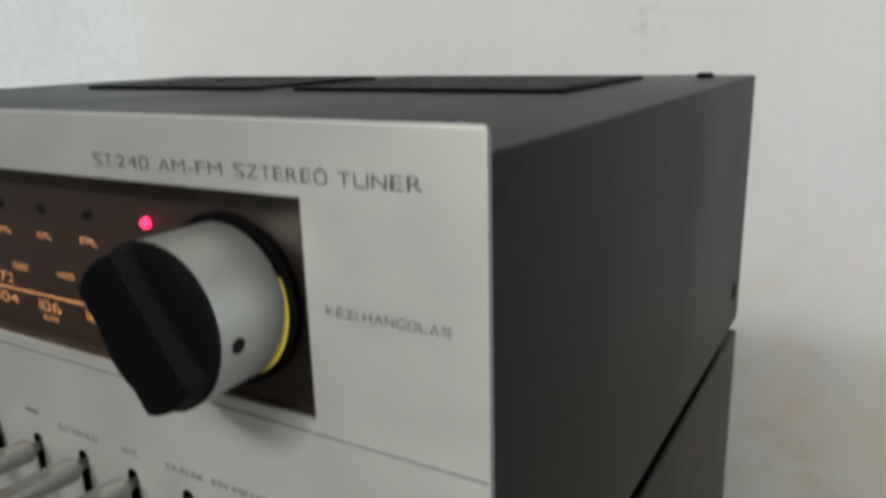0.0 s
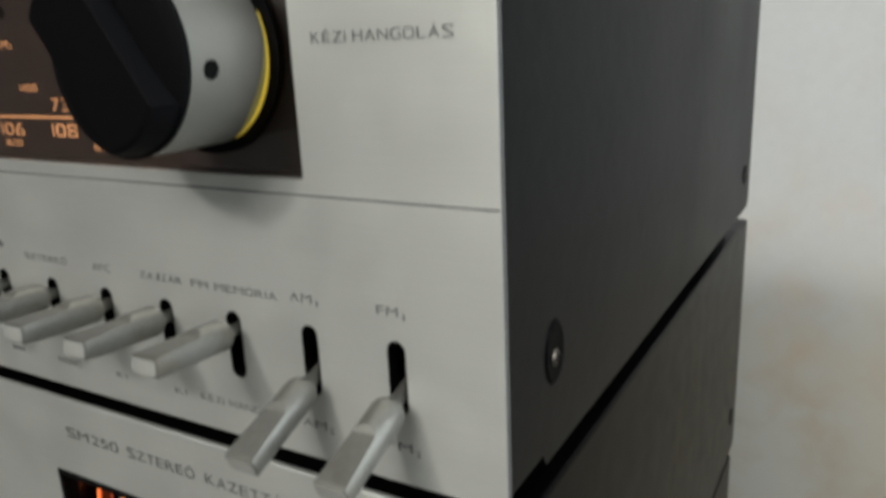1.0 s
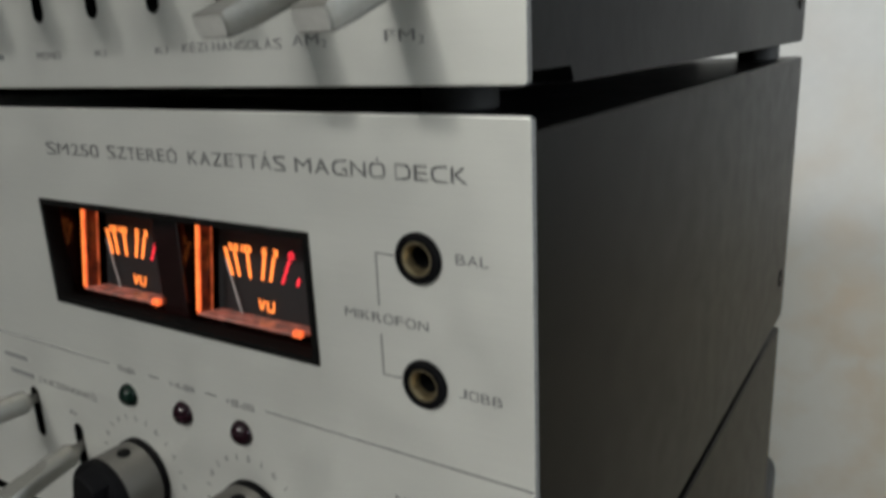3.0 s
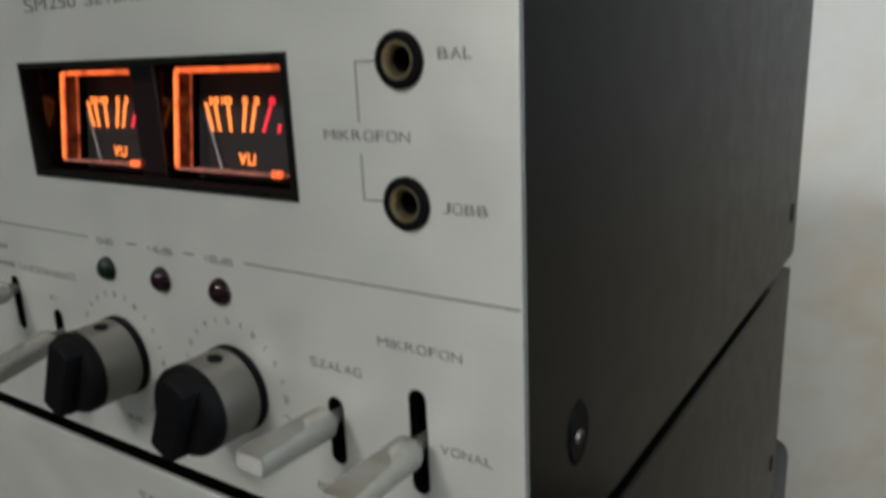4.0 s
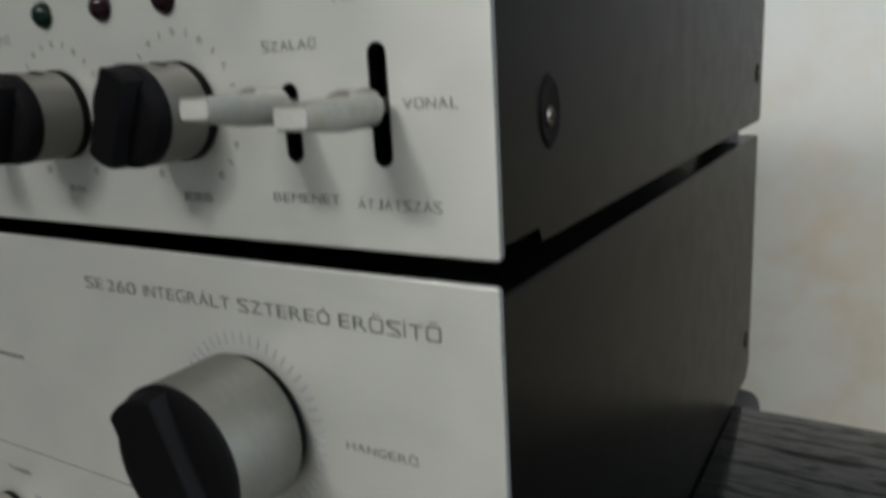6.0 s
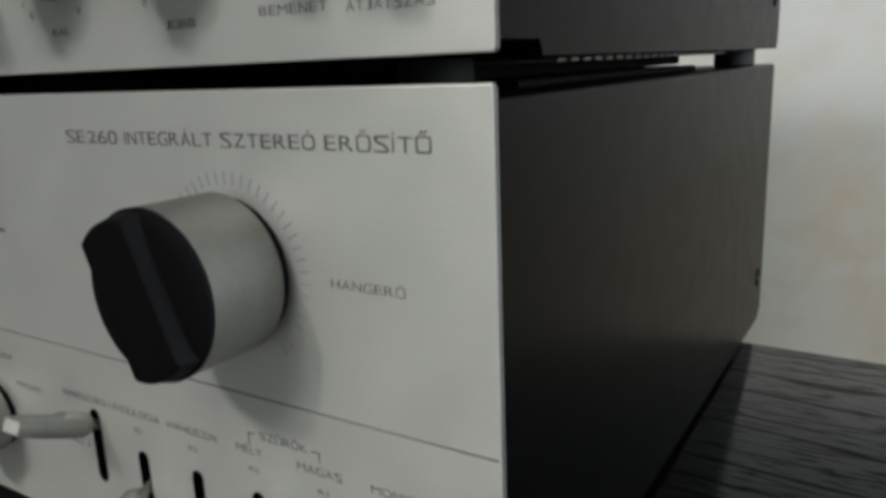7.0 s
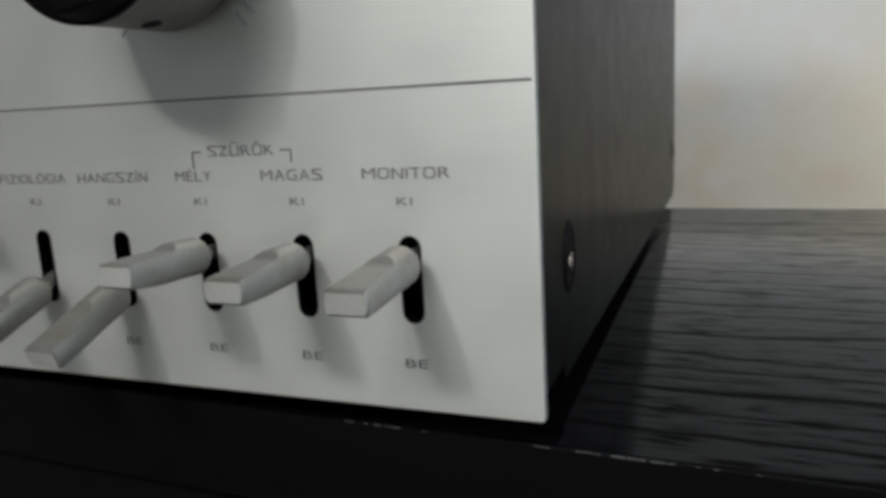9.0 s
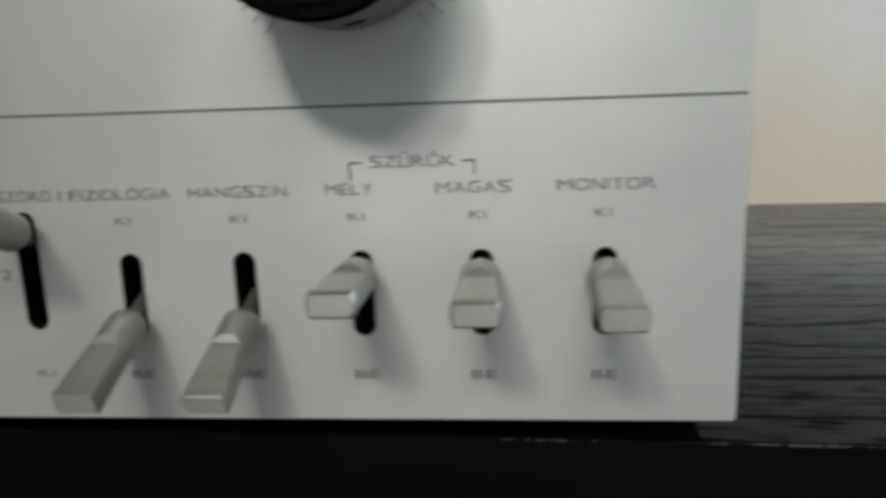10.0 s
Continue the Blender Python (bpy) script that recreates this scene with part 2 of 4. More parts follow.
def dark_wood():
    m = bpy.data.materials.new("black_ash_veneer")
    m.use_nodes = True
    t = m.node_tree
    b = t.nodes["Principled BSDF"]
    co = t.nodes.new("ShaderNodeTexCoord")
    mp = t.nodes.new("ShaderNodeMapping")
    mp.inputs["Scale"].default_value = (0.13, 1.0, 1.0)
    t.links.new(co.outputs["Object"], mp.inputs[0])
    wav = t.nodes.new("ShaderNodeTexWave")
    wav.wave_type, wav.bands_direction = "BANDS", "Y"
    wav.inputs["Scale"].default_value, wav.inputs["Distortion"].default_value = 26, 13
    wav.inputs["Detail"].default_value, wav.inputs["Detail Scale"].default_value = 3, 1.0
    t.links.new(mp.outputs[0], wav.inputs["Vector"])
    mr = t.nodes.new("ShaderNodeMapRange")
    mr.inputs[1].default_value, mr.inputs[2].default_value = 0.0, 0.13
    t.links.new(wav.outputs["Fac"], mr.inputs[0])
    fin = t.nodes.new("ShaderNodeTexNoise")
    fin.inputs["Scale"].default_value = 600
    t.links.new(mp.outputs[0], fin.inputs["Vector"])
    pore = t.nodes.new("ShaderNodeMapRange")
    pore.inputs[1].default_value, pore.inputs[2].default_value = 0.34, 0.52
    t.links.new(fin.outputs["Fac"], pore.inputs[0])
    both = t.nodes.new("ShaderNodeMath")
    both.operation = "MULTIPLY"
    t.links.new(mr.outputs[0], both.inputs[0])
    t.links.new(pore.outputs[0], both.inputs[1])
    mix = t.nodes.new("ShaderNodeMix")
    mix.data_type = "RGBA"
    mix.inputs[6].default_value, mix.inputs[7].default_value = (0.0010, 0.0010, 0.0012, 1), (0.0020, 0.0020, 0.0026, 1)
    t.links.new(both.outputs[0], mix.inputs[0])
    t.links.new(mix.outputs[2], b.inputs["Base Color"])
    gloss = t.nodes.new("ShaderNodeMapRange")
    gloss.inputs[3].default_value, gloss.inputs[4].default_value = 0.18, 0.10
    t.links.new(both.outputs[0], gloss.inputs[0])
    t.links.new(gloss.outputs[0], b.inputs["Roughness"])
    # the open pores hardly shine
    shine = t.nodes.new("ShaderNodeMapRange")
    shine.inputs[3].default_value, shine.inputs[4].default_value = 0.022, 0.20
    t.links.new(both.outputs[0], shine.inputs[0])
    t.links.new(shine.outputs[0], b.inputs["Specular IOR Level"])
    bp = t.nodes.new("ShaderNodeBump")
    bp.inputs["Strength"].default_value, bp.inputs["Distance"].default_value = 0.07, 0.0004
    t.links.new(mr.outputs[0], bp.inputs["Height"])
    t.links.new(bp.outputs[0], b.inputs["Normal"])
    return m


WOOD = dark_wood()
LAMINATE = material("black_laminate", (0.0034, 0.0034, 0.0037), 0.5, bump=0.06, stretch=(0.1, 1, 1), scale=120, vary=0.2, spec=0.05)
# pale colour for the glints of the worn edge
EDGE_GLINT = material("worn_edge_glint", (0.10, 0.098, 0.103), 0.6, scale=400, vary=0.2)
BOX_DARK = material("dark_case", (0.014, 0.014, 0.014), 0.6, bump=0.1, scale=200)


# ---- mesh helpers ----
def mesh_of(bm, name, mat, smooth=False):
    bmesh.ops.recalc_face_normals(bm, faces=bm.faces)
    me = bpy.data.meshes.new(name)
    bm.to_mesh(me)
    bm.free()
    me.materials.append(mat)
    if smooth:
        me.polygons.foreach_set("use_smooth", [True] * len(me.polygons))
        me.set_sharp_from_angle(angle=radians(38))
    return me


def part(name, bm, mat, parent, label="", smooth=False):
    """One mesh object under a thing or a part; bm is a bmesh or a finished mesh."""
    me = bm if isinstance(bm, bpy.types.Mesh) else mesh_of(bm, name, mat, smooth)
    ob = new(name, me)
    ob.parent = parent
    return tagged(ob, label)


def box(x0, x1, y0, y1, z0, z1, bevel=0.0, seg=2, bm=None):
    bm = bm or bmesh.new()
    vs = bmesh.ops.create_cube(bm, size=1)["verts"]
    for v in vs:
        v.co = Vector(((x0 + x1) / 2 + v.co.x * (x1 - x0), (y0 + y1) / 2 + v.co.y * (y1 - y0), (z0 + z1) / 2 + v.co.z * (z1 - z0)))
    if bevel:
        edges = list({e for v in vs for e in v.link_edges})
        bmesh.ops.bevel(bm, geom=edges, offset=bevel, segments=seg, affect="EDGES", profile=0.5)
    return bm


def lathe(profile, n=64, bm=None):
    """Turns (radius, y) pairs round the y axis."""
    bm = bm or bmesh.new()
    rings = []
    for r, y in profile:
        if r < 1e-7:
            rings.append([bm.verts.new((0, y, 0))])
        else:
            rings.append([bm.verts.new((r * math.sin(2 * math.pi * k / n), y, r * math.cos(2 * math.pi * k / n))) for k in range(n)])
    for a, b in zip(rings, rings[1:]):
        for k in range(n):
            q = [a[k % len(a)], a[(k + 1) % len(a)], b[(k + 1) % len(b)], b[k % len(b)]]
            q = list(dict.fromkeys(q))
            if len(q) > 2:
                bm.faces.new(q)
    return bm


def shift(bm, x, y, z):
    bmesh.ops.translate(bm, vec=(x, y, z), verts=bm.verts)
    return bm


def from_curve(cu, name, mat):
    ob = new(name, cu)
    dg = bpy.context.evaluated_depsgraph_get()
    dg.update()
    me = bpy.data.meshes.new_from_object(ob.evaluated_get(dg))
    bpy.data.objects.remove(ob)
    bpy.data.curves.remove(cu)
    me.name = name
    me.materials.clear()
    me.materials.append(mat)
    return me


def plate(outlines, thick, bevel, name, mat):
    """A flat upright plate with holes: outlines in (x, z); its front lies at y = 0 and it is thick deep."""
    cu = bpy.data.curves.new(name, "CURVE")
    cu.dimensions, cu.fill_mode = "2D", "BOTH"
    cu.extrude, cu.bevel_depth, cu.bevel_resolution = thick / 2 - bevel, bevel, 2
    for k, pts in enumerate(outlines):
        sp = cu.splines.new("POLY")
        sp.points.add(len(pts) - 1)
        for p, (x, z) in zip(sp.points, pts):
            p.co = (x, z, 0, 1)
        sp.use_cyclic_u = True
    me = from_curve(cu, name, mat)
    weld = bmesh.new()
    weld.from_mesh(me)
    bmesh.ops.remove_doubles(weld, verts=weld.verts, dist=1e-6)
    weld.to_mesh(me)
    weld.free()
    me.transform(Matrix(((1, 0, 0, 0), (0, 0, -1, thick / 2), (0, 1, 0, 0), (0, 0, 0, 1))))
    # outer end faces get a darker grey than the front
    if mat is ALU:
        me.materials.append(DARK_EDGE)
        for face in me.polygons:
            if abs(face.normal.x) > 0.3 and not -W + 0.001 < face.center.x < -0.001:
                face.material_index = 1
    while me.uv_layers:
        me.uv_layers.remove(me.uv_layers[0])
    uv = me.uv_layers.new(name="brush")
    for loop in me.loops:
        co = me.vertices[loop.vertex_index].co
        uv.data[loop.index].uv = (co.z * 10, co.x * 10)
    return me


def rect(x0, x1, z0, z1, r=0.0):
    if not r:
        return [(x0, z0), (x1, z0), (x1, z1), (x0, z1)]
    out = []
    for cx, cz, a0 in ((x1 - r, z0 + r, -90), (x1 - r, z1 - r, 0), (x0 + r, z1 - r, 90), (x0 + r, z0 + r, 180)):
        out += [(cx + r * math.cos(radians(a0 + a)), cz + r * math.sin(radians(a0 + a))) for a in (0, 30, 60, 90)]
    return out


def slot(x, z0, z1, w):
    r = w / 2
    top = [(x + r * math.cos(radians(a)), z1 - r + r * math.sin(radians(a))) for a in range(0, 181, 20)]
    low = [(x + r * math.cos(radians(a)), z0 + r + r * math.sin(radians(a))) for a in range(180, 361, 20)]
    return top + low


def circle(x, z, r, n=40):
    return [(x + r * math.cos(2 * math.pi * k / n), z + r * math.sin(2 * math.pi * k / n)) for k in range(n)]


GLYPHS = {}
ROUND = "OÓÖŐCGQDSUÚÜŰ0689"
WIDE = {"M": 1.18, "I": 0.12, "Í": 0.16, "1": 0.16, "-": 0.5, "+": 0.6, " ": 0.42, "J": 0.86, "T": 0.9, "L": 0.82, "E": 0.86, "É": 0.86, "F": 0.84, "d": 0.8, "z": 0.8}


def glyph(letter, thin):
    """One character of the built-in font, its round parts squared off, in a box of width 1 over capitals of height 1."""
    if (letter, thin) not in GLYPHS:
        cu = bpy.data.curves.new("glyph", "FONT")
        cu.body, cu.size, cu.extrude, cu.offset, cu.resolution_u = letter, 1.0, 0.01, thin, 3
        me = from_curve(cu, "glyph", INK)
        co = np.empty(len(me.vertices) * 3)
        me.vertices.foreach_get("co", co)
        co = co.reshape(-1, 3)
        lo, hi = co[:, 0].min(), co[:, 0].max()
        u, v = (co[:, 0] - lo) / (hi - lo) * 2 - 1, co[:, 1] / 0.70 * 2 - 1
        if letter == "J":
            v = (co[:, 1] - co[:, 1].min()) / np.ptp(co[:, 1]) * 2 - 1
        if letter in ROUND:
            body = v < 1.06
            reach = np.hypot(u, v) / np.maximum((np.abs(u) ** 5 + np.abs(v) ** 5) ** 0.2, 1e-6)
            u = np.where(body, np.clip(u * reach, -1, 1), u)
            v = np.where(body, np.clip(v * reach, -1.03, 1.03), v)
        GLYPHS[letter, thin] = np.stack([(u + 1) / 2, (v + 1) / 2, co[:, 2]], 1), [tuple(p.vertices) for p in me.polygons]
        bpy.data.meshes.remove(me)
    return GLYPHS[letter, thin]


def write(parent, words, x0, x1, z, h, mat=None, y=-0.00012, name="lettering", thin=-0.007):
    """Printed wide capitals between x0 and x1 (cm), h cm high and centred on the height z."""
    mat = mat or (INK if h > 0.25 else INK_SMALL)
    gap = 0.24
    total = sum(WIDE.get(c, 1.0) + gap for c in words) - gap
    unit_w = (x1 - x0) / total
    verts, faces, at = [], [], x0
    for c in words:
        w = WIDE.get(c, 1.0) * unit_w
        if c != " ":
            co, polys = glyph(c, thin)
            faces += [tuple(k + len(verts) for k in p) for p in polys]
            verts += [((at + p[0] * w) * CM, y - p[2] * 0.003, (z + (p[1] - 0.5) * h) * CM) for p in co]
        at += w + gap * unit_w
    me = bpy.data.meshes.new(name)
    me.from_pydata(verts, [], faces)
    me.materials.append(mat)
    return part(name, me, mat, parent, "printed words " + words.lower() if len(words) > 3 else "")


def strip(bm, x0, x1, z0, z1, y=-0.00010):
    return box(x0 * CM, x1 * CM, y, -0.00001, z0 * CM, z1 * CM, bm=bm)


def bars(parent, x0, x1, z, h):
    """Marks too small to read."""
    bm = bmesh.new()
    n = max(2, round((x1 - x0) / (h * 1.1)))
    for k in range(n):
        a = x0 + (x1 - x0) * k / n
        strip(bm, a, a + (x1 - x0) / n * 0.72, z - h / 2, z + h / 2)
    return part("marking", bm, INK_SMALL, parent)


# ---- the room ----
def slab(name, x0, x1, y0, y1, z0, z1, mat, label):
    return tagged(new(name, mesh_of(box(x0, x1, y0, y1, z0, z1), name, mat)), label, name.split("_")[0], kind="structure")


WALL_Y, FLOOR_Z, CEIL_Z = 0.84, -0.72, 2.0
WEST, EAST, SOUTH = -1.148, 3.2, -3.0
slab("wall_north", WEST, EAST, WALL_Y, WALL_Y + 0.12, FLOOR_Z, CEIL_Z, WALL, "off-white painted wall with brown damp stains")
slab("wall_west", WEST - 0.12, WEST, 0.30, WALL_Y + 0.12, FLOOR_Z, CEIL_Z, DRAPE, "off-white painted side wall meeting in a corner")
# unseen, added and kept dark for what the panels reflect
slab("wall_far_west", -3.62, -3.5, SOUTH, 0.42, FLOOR_Z, CEIL_Z, SHADE, "unseen grey wall kept dark to dim reflections in the panels")
slab("wall_return", -3.5, WEST - 0.12, 0.30, 0.42, FLOOR_Z, CEIL_Z, SHADE, "unseen grey wall kept dark to dim reflections in the panels")
# unseen opening, added only to house the daylight lamp
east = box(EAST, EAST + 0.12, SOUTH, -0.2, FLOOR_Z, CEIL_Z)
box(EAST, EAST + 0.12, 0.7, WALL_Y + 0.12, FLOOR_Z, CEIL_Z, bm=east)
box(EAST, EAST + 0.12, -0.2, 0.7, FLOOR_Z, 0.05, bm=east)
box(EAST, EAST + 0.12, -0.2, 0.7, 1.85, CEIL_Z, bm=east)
tagged(new("wall_east", mesh_of(east, "wall_east", DRAPE)), "plain grey wall with an unseen opening added for the daylight lamp", "wall", kind="structure")
slab("wall_south", -3.62, EAST + 0.12, SOUTH - 0.12, SOUTH, FLOOR_Z, CEIL_Z, DRAPE, "plain grey wall closing the room")
slab("ceiling", -3.62, EAST + 0.12, SOUTH - 0.12, WALL_Y + 0.12, CEIL_Z, CEIL_Z + 0.1, CREAM, "plain white painted ceiling")
slab("floor", -3.62, EAST + 0.12, SOUTH - 0.12, WALL_Y + 0.12, FLOOR_Z - 0.1, FLOOR_Z, FLOOR, "grey-brown wooden floor")

# the cabinet that carries the stack
cabinet = tagged(new("cabinet"), "low black ash veneer cabinet with worn front edge", "cabinet")
LEAN, TURN = radians(1.3), radians(-1.7)
cabinet.location = (0, 0, FLOOR_Z)
# it stands slightly askew under the stack
C = Matrix.Translation((0, 0, -FLOOR_Z)) @ Matrix.Rotation(TURN, 4, "Z") @ Matrix.Rotation(LEAN, 4, "X")


def cab_part(name, bm, mat, parent=None, label=""):
    ob = part(name, bm, mat, parent or cabinet, label, True)
    if parent is None:
        ob.matrix_basis = C
    return ob


TOP_BACK = 0.246
cab_part("top_board", box(-0.62, 0.29, 0.0040, TOP_BACK, -0.022, 0.0, 0.0005), WOOD, label="black wood-grained top with worn front edge")
cab_part("edge_band", box(-0.62, 0.29, 0.0030, 0.00395, -0.022, -0.0001, 0.0003), LAMINATE, label="black front edge band")
cab_part("side_panel", box(-0.615, -0.597, 0.006, TOP_BACK - 0.003, FLOOR_Z, -0.0221), WOOD)
cab_part("side_panel", box(0.267, 0.285, 0.006, TOP_BACK - 0.003, FLOOR_Z, -0.0221), WOOD)
cab_part("back_panel", box(-0.596, 0.266, TOP_BACK - 0.012, TOP_BACK - 0.006, FLOOR_Z, -0.0221), WOOD)
cab_part("door", box(-0.595, 0.265, 0.007, 0.023, FLOOR_Z + 0.05, -0.0245, 0.001), LAMINATE, label="plain black laminate front")
cab_part("plinth", box(-0.596, 0.266, 0.03, 0.046, FLOOR_Z, FLOOR_Z + 0.049), WOOD)
# pale marks on the worn edge, painted where it glints
glints = bmesh.new()
rnd = random.Random(4)
for a, b, big, n in ((-0.045, -0.031, 1.0, 11), (-0.030, -0.025, 0.6, 3), (-0.0035, 0.0005, 0.7, 4), (0.004, 0.0105, 0.8, 7), (0.0105, 0.0205, 1.3, 14), (0.021, 0.037, 0.6, 5)):
    for k in range(n):
        x = rnd.uniform(a, b)
        w = rnd.uniform(0.0004, 0.0016) * big
        d = rnd.uniform(0.00003, 0.00016) * big
        box(x, x + w, 0.00296, 0.0031 + d, -0.00012 - d, -0.00003, bm=glints)
tagged(cab_part("edge_glint", glints, EDGE_GLINT, label="pale marks painting the glints of the worn edge"), kind="stuff")

case = tagged(new("dark_case", mesh_of(box(-0.62, -0.066, 0.70, 0.834, FLOOR_Z, -0.240, 0.020, 4), "dark_case", BOX_DARK, True)), "dark grey rounded case standing on the floor against the wall", "case")


# ---- the stack ----
W, DEPTH, HIGH = 0.400, 0.287, 0.130


def unit(name, label, z0, holes, dx=0.0):
    """A hi-fi unit: an aluminium front with its right edge at x = 0, a steel cover, rubber feet. Heights inside are absolute (cm)."""
    thing = tagged(new(name), label, "hi-fi unit", "stacked hi-fi units")
    thing.location = (dx, 0, z0)
    down = Matrix.Translation((0, 0, -z0))

    class Unit:
        pass

    u = Unit()
    u.thing, u.z0 = thing, z0

    def add(nm, bm, mat, lab="", smooth=False, parent=None):
        ob = part(nm, bm, mat, parent or thing, lab, smooth)
        if parent is None:
            ob.matrix_basis = down
        return ob

    u.add = add
    front = plate([rect(-W + 0.0003, -0.0003, z0 + 0.0003, z0 + HIGH - 0.0003, 0.0006)] + holes, 0.0016, 0.0003, "front_panel", ALU)
    u.front = add("front_panel", front, ALU, "pale brushed aluminium front panel")
    return u


def cover(u, chamfer=0.003, ch_low=0.003, top=0.0026, deep=DEPTH, paint=STEEL, low=-0.0008):
    """Steel wrap with a cut-back lower rear corner and a stepped lower front corner, open to the front panel."""
    z0, z1 = u.z0 + low, u.z0 + HIGH - top
    prof = [(0.0017, z0 + 0.003), (0.019, z0 + 0.003), (0.0205, z0), (deep - chamfer, z0), (deep, z0 + ch_low), (deep, z1), (0.0017, z1)]
    bm = bmesh.new()
    a = [bm.verts.new((-0.0008, y, z)) for y, z in prof]
    b = [bm.verts.new((-W + 0.0008, y, z)) for y, z in prof]
    bm.faces.new(a)
    bm.faces.new(b[::-1])
    n = len(prof)
    for k in range(n - 1):
        bm.faces.new((a[k], b[k], b[k + 1], a[k + 1]))
    tops = [e for e in bm.edges if e.verts[0].co.z > z1 - 1e-5 and e.verts[1].co.z > z1 - 1e-5 and max(e.verts[0].co.y, e.verts[1].co.y) > 0.1]
    bmesh.ops.bevel(bm, geom=tops, offset=0.0012, segments=3, affect="EDGES", profile=0.5)
    return u.add("cover", bm, paint, "black textured painted steel cover", True)


def feet(u, gap, slope=0.0, rear=0.252):
    tall = gap

    for inset, y in ((0.034, 0.035), (0.013, rear)):
        for x in (-inset, inset - W):
            short = slope * y
            gap = tall - short
            bm = lathe([(0, 0), (0.0078, 0), (0.0086, 0.0006), (0.0086, gap + 0.0034), (0, gap + 0.0034)], 32)
            bmesh.ops.rotate(bm, cent=(0, 0, 0), matrix=Matrix.Rotation(radians(90), 3, "X"), verts=bm.verts)
            shift(bm, x, y, u.z0 - gap)
            u.add("foot", bm, RUBBER, "", True)


def bottom_plate(u):
    """A dark base under the cover, with rows of flat grey slats running across it."""
    z = u.z0 - 0.0009
    base = u.add("base_plate", box(-W + 0.008, -0.008, 0.045, 0.275, z - 0.0004, z + 0.002), VOID, "black slatted base plate")
    # unseen block, added so no wall light shows between the units
    part("base_tray", box(-W + 0.040, -0.040, 0.050, 0.262, z - 0.0052, z - 0.0005, 0.0006), VOID, base, "added black block closing the view through the gap")
    slat = mesh_of(box(-0.012, 0.012, -0.0024, 0.0024, -0.0014, -0.0004, 0.0003, 1), "slat", ZINC_DULL)
    for x in (-0.0265, -W + 0.0265):
        for k in range(24):
            ob = part("slat", slat, ZINC_DULL, base)
            ob.location = (x, 0.062 + 0.0084 * k, z)


def side_screws(u, z_front, z_rear):
    """Screws of the cover's right side, in near-black ovals that paint shaded dimples."""
    turn = Matrix.Rotation(radians(90), 3, "Z")
    for y, z, s in ((0.0254, z_front, 1.0), (0.274, z_rear, 0.62)):
        rim = lathe([(0, -0.0002), (0.0038 * s, -0.0003), (0.0046 * s, -0.0004), (0.0052 * s, 0.0001), (0, 0.0004)], 32)
        bmesh.ops.scale(rim, vec=(1, 1, 1.45), verts=rim.verts)
        bmesh.ops.rotate(rim, cent=(0, 0, 0), matrix=turn, verts=rim.verts)
        shift(rim, -0.0007, y, z * CM)
        u.add("screw_recess", rim, RECESS_SHADE, "near-black oval painted as the shade of a screw recess", True)
        head = lathe([(0, -0.0007), (0.0008 * s, -0.0007), (0.0016 * s, -0.0005), (0.0020 * s, -0.0001), (0, 0)], 24)
        cross = box(-0.0014 * s, 0.0014 * s, -0.00082, -0.0004, -0.0003 * s, 0.0003 * s)
        box(-0.0003 * s, 0.0003 * s, -0.00083, -0.0004, -0.0014 * s, 0.0014 * s, bm=cross)
        for bm in (head, cross):
            bmesh.ops.rotate(bm, cent=(0, 0, 0), matrix=turn, verts=bm.verts)
            shift(bm, -0.0004, y - 0.0004, (z - 0.10 * s) * CM)
        ob = u.add("screw", head, ZINC, "zinc-plated cross-head screw", True)
        part("cross_slot", cross, VOID, ob)


def slot_back(u, x, z0, z1):
    """Black sleeve added to darken a slot's walls, and a black plate behind."""
    liner = plate([slot(x * CM, z0 * CM, z1 * CM, SLOT_W * CM - 0.00002), slot(x * CM, (z0 + 0.03) * CM, (z1 - 0.03) * CM, (SLOT_W - 0.06) * CM)], 0.0030, 0.00005, "slot_liner", VOID)
    liner.transform(Matrix.Translation((0, -0.00008, 0)))
    u.add("slot_liner", liner, VOID)
    u.add("slot_well", box((x - 0.45) * CM, (x + 0.45) * CM, 0.0075, 0.0085, (z0 - 0.3) * CM, (z1 + 0.3) * CM), VOID)


